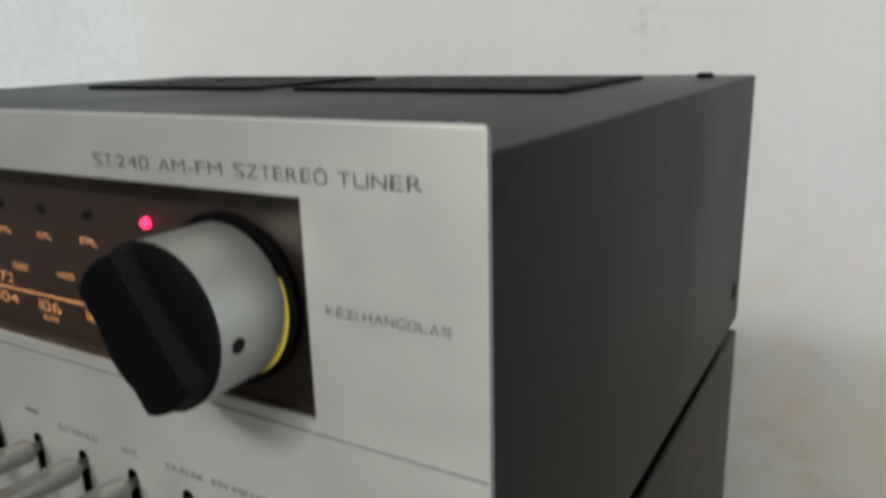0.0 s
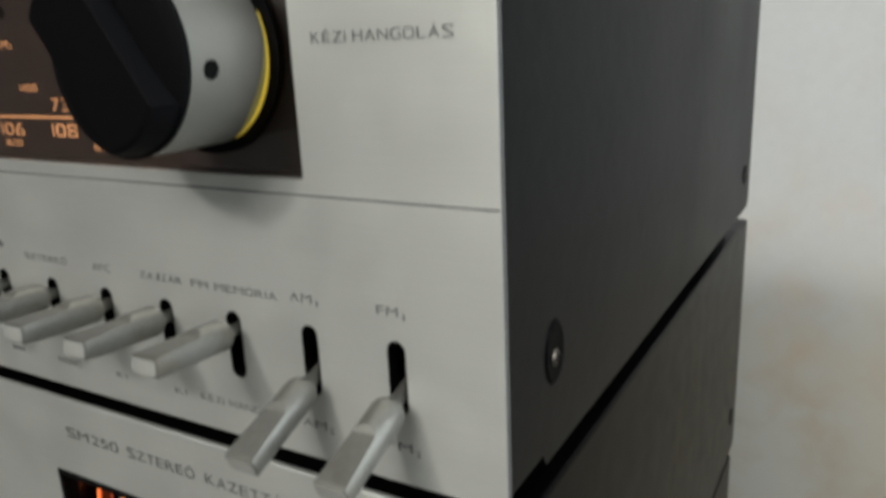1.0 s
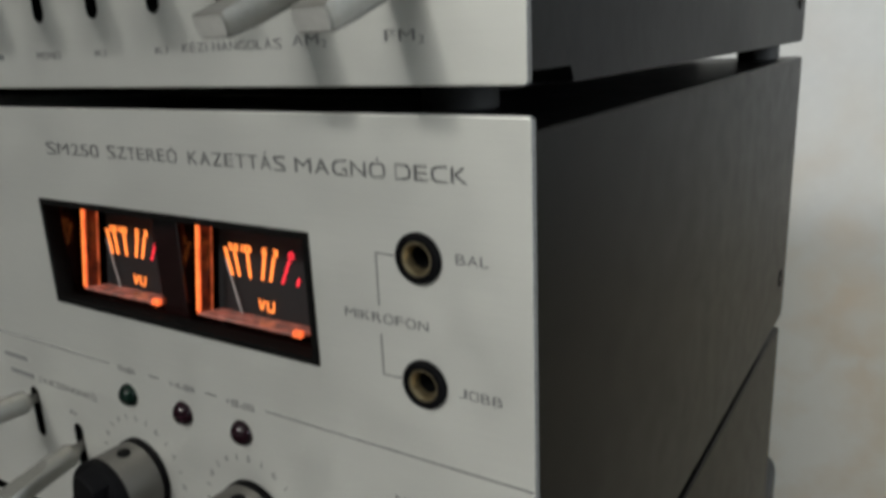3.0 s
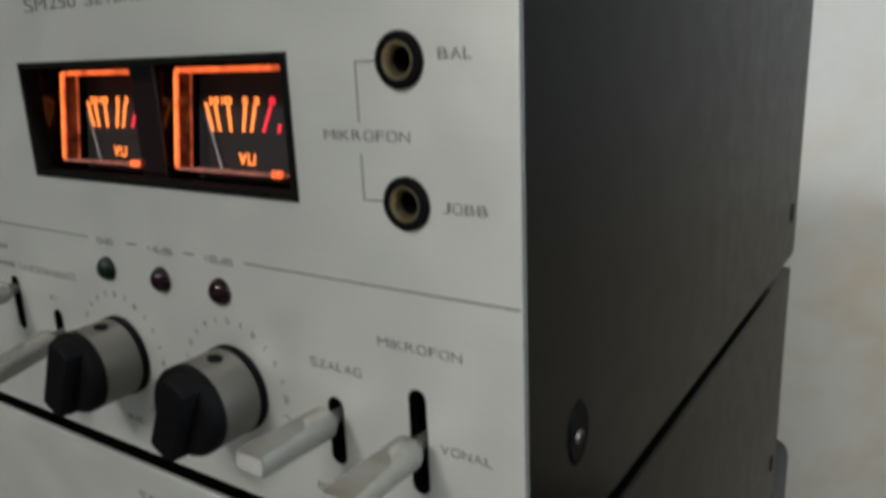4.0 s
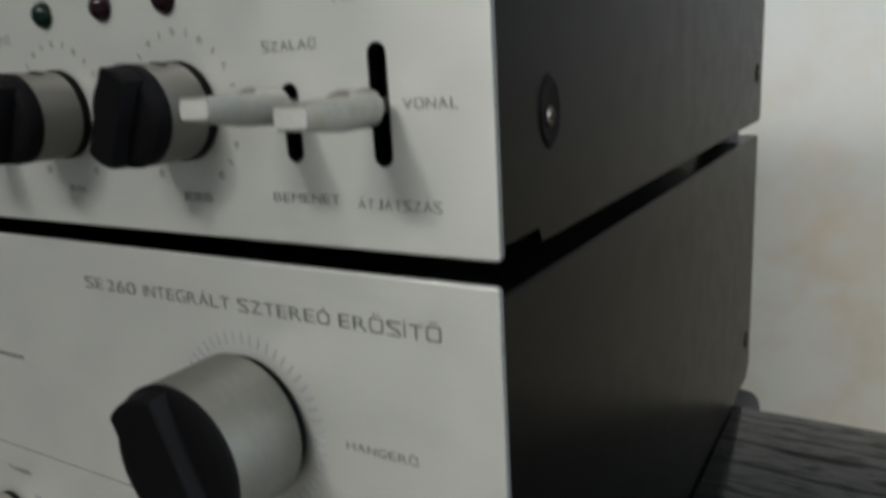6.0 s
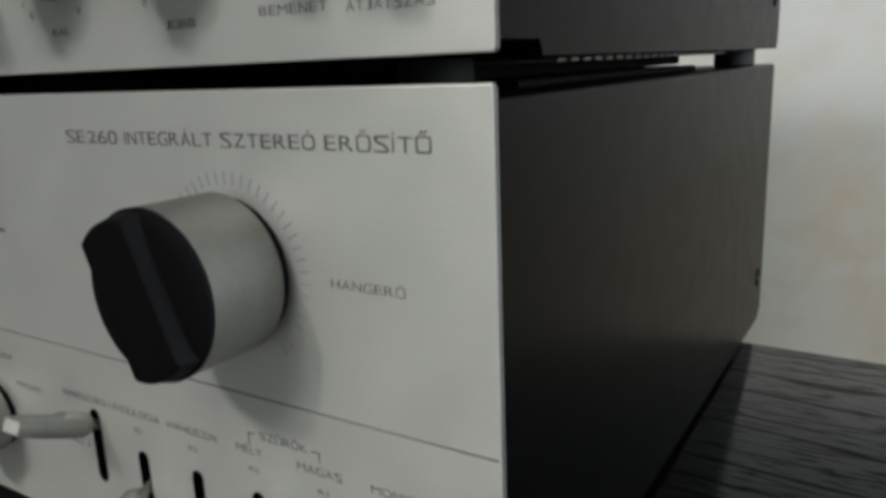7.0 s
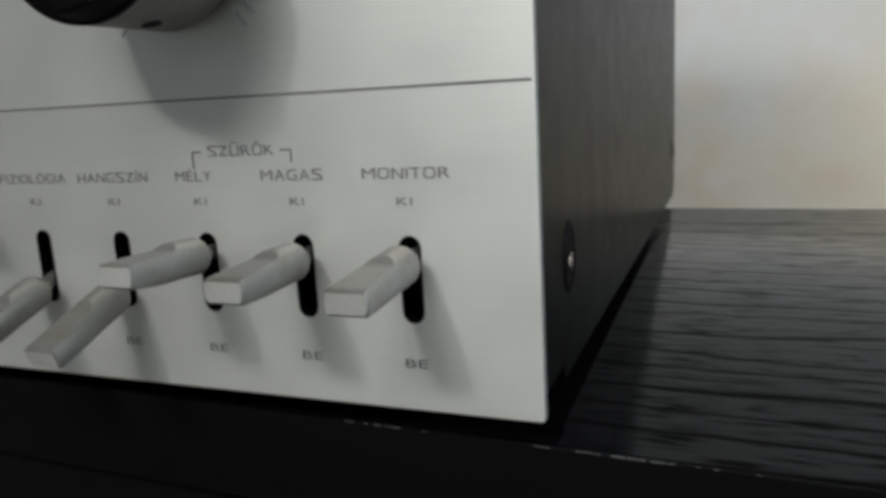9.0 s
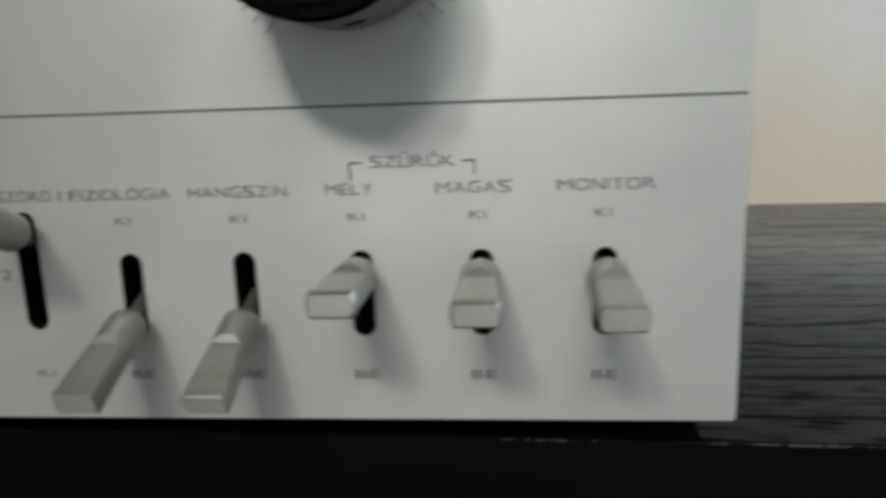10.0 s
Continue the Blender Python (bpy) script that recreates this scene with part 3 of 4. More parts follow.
def lever_mesh():
    """A round lever with a flat cut sloping along its upper outer half, ending in a broad blunt tip; it points along -y."""
    bm = bmesh.new()
    r, cut, flat, tip = 0.0037, 0.0108, 0.0125, 0.0250
    n_top, n_arc = 8, 24
    stations = [(-0.006, 0.0013), (0.0008, 0.0015), (0.0022, 0.0021), (0.0032, 0.0031), (0.0038, 0.0035), (0.0046, r), (0.008, r), (cut, r)] + [(cut + (flat - cut) * k / 6, r) for k in range(1, 7)]
    stations += [(flat + 0.0015 * k, r) for k in range(1, 8)] + [(tip - 0.0005, r), (tip, r * 0.9)]
    rings = []
    for s, rad in stations:
        f = min(1.0, max(0.0, (s - flat) / (tip - flat)))
        top = 0.0025 - 0.0005 * f if s >= flat - 1e-6 else None
        if cut + 1e-6 < s < flat - 1e-6:
            top = r - (r - 0.0025) * (s - cut) / (flat - cut)
        if s > tip - 0.0001:
            top -= 0.0004
        edge = math.acos(0.998) if top is None else math.acos(max(-1, min(1, top / rad)))
        square = 1 - 0.35 * f
        wide = 1 + 0.06 * f
        low = -rad + 0.0015 * f
        ring = []
        for k in range(n_top + n_arc):
            if k < n_top:
                u = k / n_top
                if top is None:
                    a = edge * (2 * u - 1)
                    x, z = rad * math.sin(a), rad * math.cos(a)
                else:
                    half = math.sin(edge) ** square * rad * wide
                    x, z = half * (2 * u - 1), top
            else:
                a = edge + (2 * math.pi - 2 * edge) * (k - n_top) / n_arc
                sx = math.sin(a)
                x, z = math.copysign(abs(sx) ** square, sx) * rad * wide, rad * math.cos(a)
            ring.append(bm.verts.new((x, -s, max(low, z))))
        rings.append(ring)
    n = n_top + n_arc
    for a, b in zip(rings, rings[1:]):
        for k in range(n):
            bm.faces.new((a[k], a[(k + 1) % n], b[(k + 1) % n], b[k]))
    bm.faces.new(rings[-1])
    bm.faces.new(rings[0][::-1])
    bmesh.ops.recalc_face_normals(bm, faces=bm.faces)
    for e in bm.edges:
        e.smooth = e.calc_face_angle(0) < radians(24)
    # the end face takes the paler, lit colour
    for f in bm.faces:
        if f.calc_center_median().y < -tip + 0.0001:
            f.material_index = 1
    me = mesh_of(bm, "lever", SILVER, True)
    me.materials.append(LIT_TIP)
    return me


LEVER = lever_mesh()


def lever(u, x, z, tilt, label="silver flat-ended toggle lever"):
    ob = part("lever", LEVER, SILVER, u.thing, label)
    ob.matrix_basis = Matrix.Translation((x * CM, 0, z * CM - u.z0)) @ Matrix.Rotation(radians(tilt), 4, "X")
    return ob


def rotary(u, x, z, r, y0, y1, y2, y3, turn, ear, set_screw=None, gap_r=None, skirt=True, bar_w=0.42, sleeve_mat=SLEEVE, end_round=0.05):
    """A knob: a metal sleeve from y0 to y1 (cm towards the viewer), a black cap to y2 with a grip bar to y3."""
    knob = new("knob")
    knob.parent = u.thing
    knob.location = (x * CM, 0, z * CM - u.z0)
    tagged(knob, "rotary knob with silver sleeve and black grip")
    c = CM
    part("sleeve", lathe([(0, -y0 * c), (r * c - 0.0004, -y0 * c), (r * c, -y0 * c - 0.0004), (r * c, -y1 * c + 0.0002), (r * c - 0.0003, -y1 * c), (0, -y1 * c)], 96), sleeve_mat, knob, "satin silver metal sleeve", True)
    bm = lathe([(0, -y1 * c), (r * c * 1.005, -y1 * c - 0.0001), (r * c * 1.005, -(y1 + (y2 - y1) * 0.55) * c), (r * c * 0.96, -(y1 + (y2 - y1) * 0.8) * c), (r * c * 0.86, -y2 * c), (r * c * 0.835, -y2 * c - 0.0001), (0, -y2 * c - 0.0002)], 96)
    # grip bar left between two shallow cut-outs of the cap: flat flanks, ends that follow the round
    bar = bmesh.new()
    rings = []
    for y, rad, half, soft in ((-(y1 + 0.03) * c, r * 0.985, bar_w * 1.10, 1.0), (-(y3 - 0.05) * c, ear, bar_w, 1.0), (-y3 * c, ear, bar_w, 0.955)):
        half *= r
        top = math.acos(half / rad)
        pts = [(rad * math.cos(top + (math.pi - 2 * top) * k / 10), rad * math.sin(top + (math.pi - 2 * top) * k / 10)) for k in range(11)]
        pts += [(-x, -z) for x, z in pts]
        rings.append([bar.verts.new((x * soft * c, y, z * soft * c)) for x, z in pts])
    n = len(rings[0])
    for p, q in zip(rings, rings[1:]):
        for k in range(n):
            bar.faces.new((p[k], p[(k + 1) % n], q[(k + 1) % n], q[k]))
    bar.faces.new(rings[-1])
    bar.faces.new(rings[0][::-1])
    upright = [e for e in bar.edges if abs(e.verts[0].co.y - e.verts[1].co.y) > 1e-4 and abs(abs(e.verts[0].co.x) - bar_w * r * c) < bar_w * r * c * 0.12 and e.calc_face_angle(0) > 0.5]
    bmesh.ops.bevel(bar, geom=upright, offset=end_round * r * c, segments=3, affect="EDGES", profile=0.5)
    bmesh.ops.rotate(bar, cent=(0, 0, 0), matrix=Matrix.Rotation(radians(turn), 3, "Y"), verts=bar.verts)
    tmp = bpy.data.meshes.new("tmp")
    bar.to_mesh(tmp)
    bar.free()
    bm.from_mesh(tmp)
    bpy.data.meshes.remove(tmp)
    cap = part("cap", bm, PLASTIC, knob, "black plastic cap with a grip bar", True)
    cap.data.set_sharp_from_angle(angle=radians(25))
    if skirt:
        part("skirt", lathe([(0, 0.0002), ((gap_r or r * 0.92) * c, 0.0002), ((gap_r or r * 0.92) * c, -y0 * c + 0.0001), (0, -y0 * c + 0.0001)], 72), PLASTIC, knob, "black ring behind the sleeve", True)
    if set_screw:
        ang, yy, hr = set_screw
        hole = lathe([(0, 0), (hr * c, 0), (hr * c, 0.0004), (0, 0.0004)], 24)
        bmesh.ops.rotate(hole, cent=(0, 0, 0), matrix=Matrix.Rotation(radians(90), 3, "X"), verts=hole.verts)
        shift(hole, 0, -yy * c, r * c - 0.00030)
        bmesh.ops.rotate(hole, cent=(0, 0, 0), matrix=Matrix.Rotation(radians(ang), 3, "Y"), verts=hole.verts)
        part("set_screw_hole", hole, VOID, knob, "", True)
    return knob


def dome(u, x, z, r, mat, label):
    led = u.add("indicator_lamp", shift(lathe([(0, -r * 0.85 * CM), (r * 0.3 * CM, -r * 0.80 * CM), (r * 0.6 * CM, -r * 0.65 * CM), (r * 0.85 * CM, -r * 0.4 * CM), (r * CM, -r * 0.1 * CM), (r * CM, 0.003), (0, 0.003)], 32), x * CM, 0, z * CM), mat, label, True)
    return led


def jack(u, x, z):
    j = u.add("jack_socket", shift(lathe([(0.0034, 0.006), (0.0034, -0.0010), (0.0037, -0.0013), (0.0047, -0.0012), (0.0051, -0.0006), (0.0051, 0.0002)], 48), x * CM, 0, z * CM), PLASTIC, "black collared jack socket", True)
    part("barrel", shift(lathe([(0.0023, 0.0012), (0.0026, -0.0003), (0.0030, -0.0009), (0.00345, -0.0009), (0.00345, 0.010)], 48), x * CM, 0, z * CM), BRASS, j, "worn brass barrel", True)
    part("bore", shift(lathe([(0.0023, 0.0012), (0.0022, 0.0100), (0, 0.0100)], 32), x * CM, 0, z * CM), VOID, j)


SLOT_W = 0.42
GRID = [-2.4 - 2.2 * k for k in range(9)]

# ---- amplifier, bottom of the stack ----
AMP_Z, DECK_Z, TUNER_Z = 0.006, 0.1412, 0.2762
amp_slots = [(x, 2.3, 3.92) for x in GRID[:5]] + [(-13.2, 2.45, 4.75)]
amp = unit("stereo_amplifier", "silver-fronted vintage stereo amplifier standing on the cabinet", AMP_Z, [slot(x * CM, a * CM, b * CM, SLOT_W * CM) for x, a, b in amp_slots])
cover(amp, 0.008, 0.005, low=0.0008)
feet(amp, 0.006, 0.0227, 0.215)
side_screws(amp, 3.05, 3.0)
for x, a, b in amp_slots:
    slot_back(amp, x, a, b)
for x, z, tilt in ((-2.4, 3.5, 3), (-4.6, 3.5, 1), (-6.8, 3.52, -2.5), (-9.0, 2.78, 20), (-11.2, 2.78, 20), (-13.2, 4.27, -23)):
    lever(amp, x, z, tilt)
rotary(amp, -6.8, 9.6, 1.83, 0.28, 2.22, 2.40, 2.80, -23, 1.70, set_screw=(168, 1.25, 0.18), sleeve_mat=DARK_SLEEVE)
rotary(amp, -18.6, 3.5, 1.2, 0.2, 1.2, 1.45, 1.8, 15, 1.1)
dome(amp, -18.7, 9.8, 0.24, LED_RED, "dark red unlit indicator lamp")
for words, a, b in (("SE", -12.46, -11.68), ("260", -11.54, -10.39), ("INTEGRÁLT", -10.08, -7.05), ("SZTEREÓ", -6.78, -4.07), ("ERŐSÍTŐ", -3.82, -1.3)):
    write(amp.front, words, a, b, 12.53, 0.31)
write(amp.front, "HANGERŐ", -3.92, -2.05, 9.62, 0.2)
bars(amp.front, -17.8, -16.2, 9.75, 0.13)
for words, a, b in (("HANGSZÓRÓ 1", -14.6, -12.4), ("FIZIOLÓGIA", -12.22, -10.29), ("HANGSZÍN", -9.93, -8.09), ("MÉLY", -7.38, -6.52), ("MAGAS", -5.38, -4.05), ("MONITOR", -3.24, -1.55)):
    write(amp.front, words, a, b, 5.05, 0.2)
write(amp.front, "SZŰRŐK", -6.54, -5.04, 5.53, 0.2)
write(amp.front, "HANGSZÓRÓ 2", -16.0, -13.6, 3.55, 0.2)
write(amp.front, "TUNER", -18.4, -17.1, 5.62, 0.16)
write(amp.front, "MAGNÓ", -17.1, -15.8, 4.8, 0.16)
for x in GRID[:5]:
    write(amp.front, "KI", x - 0.19, x + 0.10, 4.55, 0.15)
    write(amp.front, "BE", x - 0.22, x + 0.23, 1.53, 0.17)
write(amp.front, "KI", -13.36, -13.04, 1.55, 0.14)
lines = bmesh.new()
strip(lines, -39.9, -0.08, 6.50, 6.545)
part("printed_line", lines, LINE, amp.front)
lines = bmesh.new()
for s, x in ((1, -6.91), (-1, -4.68)):
    strip(lines, x - 0.015, x + 0.015, 5.28 if s < 0 else 5.2, 5.53)
    strip(lines, min(x + s * 0.015, x + s * 0.22), max(x + s * 0.015, x + s * 0.22), 5.50, 5.53)
part("bracket", lines, INK, amp.front)


def scale_ticks(parent, x, z, r0, r1, half, angles, mat):
    """Short printed strokes round a knob."""
    me = mesh_of(box(-half, half, -0.0001, -0.00001, r0, r1), "tick_mark", mat)
    for a in angles:
        part("tick_mark", me, mat, parent).matrix_basis = Matrix.Translation((x, 0, z)) @ Matrix.Rotation(radians(a), 4, "Y")


scale_ticks(amp.front, -0.068, 0.0957, 0.0198, 0.0229, 0.00014, [-141 + 7.05 * k for k in range(41)], TICK)


def grille(u, x0, x1, y0, y1, z, raised=0.0016):
    g = u.add("vent_grille", box(x0, x1, y0, y1, z - 0.0004, z + 0.0002), VOID, "ribbed black top ventilation grille")
    for a, b, c, d in ((x0, x1, y0, y0 + 0.003), (x0, x1, y1 - 0.003, y1), (x0, x0 + 0.003, y0 + 0.003, y1 - 0.003), (x1 - 0.003, x1, y0 + 0.003, y1 - 0.003)):
        part("grille_frame", box(a, b, c, d, z, z + raised, 0.0003, 1), PLASTIC, g)
    n = int((x1 - x0 - 0.006) / 0.005)
    rib = mesh_of(box(-0.0011, 0.0011, y0 + 0.0031, y1 - 0.0031, z, z + raised * 0.9, 0.0003, 1), "rib", STEEL)
    for k in range(n):
        ob = part("rib", rib, STEEL, g)
        ob.location = (x0 + 0.0055 + k * 0.005, 0, 0)


grille(amp, -0.19, -0.02, 0.05, 0.215, AMP_Z + HIGH - 0.0026)
grille(amp, -0.38, -0.21, 0.05, 0.215, AMP_Z + HIGH - 0.0026)

# ---- cassette deck ----
deck_slots = [(-2.4, 15.8, 18.12), (-4.6, 15.85, 17.45), (-15.2, 16.1, 17.75), (-17.3, 16.8, 18.5)]
WIN = (-14.9, -5.15, 21.72, 24.66)
deck = unit("cassette_deck", "silver-fronted vintage cassette deck resting on the amplifier", DECK_Z,
            [slot(x * CM, a * CM, b * CM, SLOT_W * CM) for x, a, b in deck_slots] + [rect(WIN[0] * CM, WIN[1] * CM, WIN[2] * CM, WIN[3] * CM)] + [circle(-0.0238, z, 0.005) for z in (0.2445, 0.2187)], dx=0.0006)
cover(deck, deep=0.2885)
feet(deck, DECK_Z - AMP_Z - HIGH + 0.0026)
bottom_plate(deck)
side_screws(deck, 16.6, 16.35)
for x, a, b in deck_slots:
    slot_back(deck, x, a, b)
for x, z, tilt in ((-2.4, 16.95, 0), (-4.6, 17.0, -3), (-15.2, 17.0, 12), (-17.3, 18.1, -3)):
    lever(deck, x, z, tilt)
for x in (-7.8, -12.2):
    rotary(deck, x, 16.95, 1.07, 0.17, 1.21, 1.60, 1.98, 24, 1.02, set_screw=(12, 0.66, 0.18), gap_r=1.1, bar_w=0.35, sleeve_mat=DULL_SLEEVE, end_round=0.16)
for x, m, lab in ((-12.3, LED_GREEN, "dark green unlit level lamp"), (-10.05, LED_RED, "dark red unlit level lamp"), (-7.9, LED_RED, "dark red unlit level lamp")):
    dome(deck, x, 19.36, 0.335, m, lab)
for z in (24.45, 21.87):
    jack(deck, -2.38, z)
for words, a, b in (("SM", -14.15, -13.16), ("250", -13.03, -11.9), ("SZTEREÓ", -11.52, -8.95), ("KAZETTÁS", -8.55, -5.58), ("MAGNÓ", -5.31, -3.04), ("DECK", -2.8, -1.25)):
    write(deck.front, words, a, b, 26.08, 0.3)
for words, a, b, z, h in (("BAL", -1.56, -0.88, 24.54, 0.2), ("JOBB", -1.6, -0.66, 21.86, 0.2), ("MIKROFON", -4.29, -2.24, 23.1, 0.2), ("0dB", -12.6, -11.9, 20.12, 0.18), ("+4dB", -10.48, -9.5, 20.12, 0.18), ("+8dB", -8.36, -7.36, 20.12, 0.18),
                          ("MIKROFON", -3.3, -1.3, 19.0, 0.2), ("SZALAG", -5.22, -3.8, 18.18, 0.2), ("VONAL", -1.88, -0.7, 16.98, 0.2), ("ÁTJÁTSZÁS", -3.1, -1.16, 15.06, 0.2), ("BEMENET", -5.32, -3.56, 15.12, 0.2),
                          ("JOBB", -8.2, -7.2, 15.02, 0.2), ("BAL", -12.4, -11.7, 15.08, 0.17), ("ZAJCSÖKKENTŐ", -16.9, -13.95, 18.86, 0.18), ("KI", -15.45, -15.15, 18.1, 0.14)):
    write(deck.front, words, a, b, z, h)
bars(deck.front, -18.4, -17.1, 18.86, 0.16)
bars(deck.front, -18.6, -17.3, 19.4, 0.16)
lines = bmesh.new()
for a, b in ((-39.9, -13.0), (-11.3, -10.9), (-9.1, -8.7), (-7.0, -0.05)):
    strip(lines, a, b, 20.13, 20.175)
strip(lines, -3.415, -3.385, 23.35, 24.46)
strip(lines, -3.415, -3.385, 21.86, 22.75)
strip(lines, -3.385, -2.95, 24.43, 24.46)
strip(lines, -3.385, -2.95, 21.86, 21.89)
part("printed_line", lines, LINE, deck.front)
for x in (-7.8, -12.2):
    for k in range(11):
        a = radians(-145 + 29 * k)
        write(deck.front, str(k), x + 1.72 * math.sin(a) - 0.07, x + 1.72 * math.sin(a) + 0.07, 16.95 + 1.72 * math.cos(a), 0.16, name="numeral")
    scale_ticks(deck.front, x * CM, 0.1695, 0.0164, 0.0180, 0.00012, [-130.5 + 29 * k for k in range(10)], INK)

# level meters behind the window
x0, x1, z0, z1 = (v * CM for v in WIN)
meter_window = deck.add("meter_window", box(x0 - 0.002, x1 + 0.002, 0.0241, 0.0255, z0 - 0.002, z1 + 0.002), VOID, "black recessed meter window")
for a, b, c, d in ((x0 - 0.002, x0 - 0.0002, z0 - 0.002, z1 + 0.002), (x1 + 0.0002, x1 + 0.002, z0 - 0.002, z1 + 0.002), (x0 - 0.0002, x1 + 0.0002, z1 + 0.0002, z1 + 0.002), (x0 - 0.0002, x1 + 0.0002, z0 - 0.002, z0 - 0.0002)):
    part("window_wall", box(a, b, 0.0017, 0.024, c, d), METER_BOX, meter_window)
rim = plate([rect(x0, x1, z0, z1), rect(x0 + 0.0012, x1 - 0.0012, z0 + 0.0012, z1 - 0.0012)], 0.0046, 0.0002, "window_rim", VOID)
rim.transform(Matrix.Translation((0, -0.0006, 0)))
deck.add("window_rim", rim, VOID)
deck.add("divider", box(-0.1082, -0.0985, 0.004, 0.012, z0, z1, 0.0004), METER_BOX)


def meter(u, xl, xr, mid, label):
    """A lit level meter between xl and xr (cm), leaning back; its scale is centred on mid."""
    face_y = 0.0122
    m = u.add("level_meter", box((xl - 0.1) * CM, (xr + 0.3) * CM, face_y, face_y + 0.002, 0.2185, 0.2450), METER_FACE, label)
    e = 0.0006
    a, b, c, d = xl * CM, xr * CM, 0.2206, 0.2440
    part("lit_edge", box(a, a + e, 0.0043, 0.0051, c, d, 0.0002), METER_EDGE, m, "glowing orange acrylic edge")
    part("lit_edge", box(a, a + e, 0.0084, 0.0089, c, d, 0.0002), METER_REAR, m)
    part("acrylic_wall", box(a, a + e, 0.0052, 0.0083, c, d, 0.0002), METER_WALL, m)
    part("lit_edge", box(a + e, b, 0.0043, 0.0051, d - 0.0012, d, 0.0002), METER_EDGE, m, "glowing orange acrylic edge")
    part("acrylic_shelf", box(a + e, b, 0.0043, 0.0115, c - 0.0002, c + 0.0004, 0.0002), METER_SHELF, m, "pinkish lit acrylic shelf")
    part("lit_corner", box(b - 0.0026, b, 0.0041, 0.0056, c - 0.0004, c + 0.0013, 0.0003), METER_EDGE, m, "bright lamp end of the meter")
    part("edge_core", box(a + 0.0001, a + 0.0003, 0.0041, 0.0043, c + 0.0008, d - 0.0008), METER_ORANGE, m, "bright core of the lit edge")
    part("edge_core", box(a + 0.0012, a + 0.0016, 0.0041, 0.0043, d - 0.0009, d - 0.0004), METER_ORANGE, m)
    pivot = Vector((0, 0.0075, 0.232))
    m.matrix_basis = m.matrix_basis @ Matrix.Translation(pivot) @ Matrix.Rotation(radians(-8), 4, "X") @ Matrix.Translation(-pivot)
    # scale: slanting strokes with a figure over each but the first and last
    for foot, head, top, mat, fig in ((-1.17, -1.45, 23.66, METER_ORANGE, ""), (-0.93, -1.10, 23.58, METER_ORANGE, "20"), (-0.55, -0.65, 23.58, METER_ORANGE, "10"), (-0.13, -0.07, 23.58, METER_ORANGE, "5"),
                                      (0.14, 0.25, 23.58, METER_ORANGE, "3"), (0.53, 0.76, 23.58, METER_RED, "0"), (1.02, 1.06, 23.18, METER_RED, "")):
        bm = bmesh.new()
        q = [((mid + x + s) * CM, z * CM) for x, z, s in ((foot, 22.98, -0.024), (foot, 22.98, 0.024), (head, top, 0.028), (head, top, -0.028))]
        fr = [bm.verts.new((x, face_y - 0.0004, z)) for x, z in q]
        bk = [bm.verts.new((x, face_y - 0.0001, z)) for x, z in q]
        bm.faces.new(fr)
        bm.faces.new(bk[::-1])
        for k in range(4):
            bm.faces.new((fr[k], bk[k], bk[(k + 1) % 4], fr[(k + 1) % 4]))
        part("stroke", bm, mat, m)
        if fig:
            fx = mid + head + 0.05 * (1 if head > 0 else -1 if head < -0.3 else 0)
            write(m, fig, fx - 0.085 * len(fig), fx + 0.085 * len(fig), 23.69, 0.17, mat, y=face_y - 0.0003, name="figure", thin=0.03)
    write(m, "VU", mid - 0.27, mid + 0.27, 22.36, 0.27, METER_ORANGE, y=face_y - 0.0003, thin=0.01)
    nd = box(-0.00013, 0.00013, -0.0003, 0.0, 0.0023, 0.0165)
    bmesh.ops.rotate(nd, cent=(0, 0, 0), matrix=Matrix.Rotation(radians(-23.5), 3, "Y"), verts=nd.verts)
    shift(nd, (mid - 0.66) * CM, face_y - 0.0010, 0.2188)
    part("needle", nd, NEEDLE, m, "thin white needle resting at the left stop")


meter(deck, -14.03, -10.84, -12.62, "level meter glowing orange with white needle")
meter(deck, -9.34, -5.90, -7.74, "level meter glowing orange with white needle")

# ---- tuner ----
tuner_slots = [(x, 29.2, 30.82) for x in GRID[:8]]
TW = (-37.0, -4.35, 33.93, 39.05)
tuner = unit("stereo_tuner", "silver-fronted vintage radio tuner on top of the stack", TUNER_Z,
             [slot(x * CM, a * CM, b * CM, SLOT_W * CM) for x, a, b in tuner_slots] + [rect(TW[0] * CM, TW[1] * CM, TW[2] * CM, TW[3] * CM)])
cover(tuner, top=0.0050, deep=0.2905, paint=STEEL_MATT)
feet(tuner, TUNER_Z - DECK_Z - HIGH + 0.0026)
bottom_plate(tuner)
side_screws(tuner, 30.0, 29.4)
for x, a, b in tuner_slots:
    slot_back(tuner, x, a, b)
for k, x in enumerate(GRID[:8]):
    if k < 2:
        lever(tuner, x, 29.62, 20)
    else:
        lever(tuner, x, 30.38, -3)
rotary(tuner, -6.8, 36.45, 1.85, 0.0, 1.95, 2.12, 2.64, -35, 1.71, set_screw=(98, 1.48, 0.18), skirt=False)
for words, a, b in (("ST", -10.89, -10.18), ("240", -10.01, -8.88), ("AM-FM", -8.51, -6.5), ("SZTEREÓ", -6.15, -3.6), ("TUNER", -3.32, -1.35)):
    write(tuner.front, words, a, b, 39.5, 0.3)
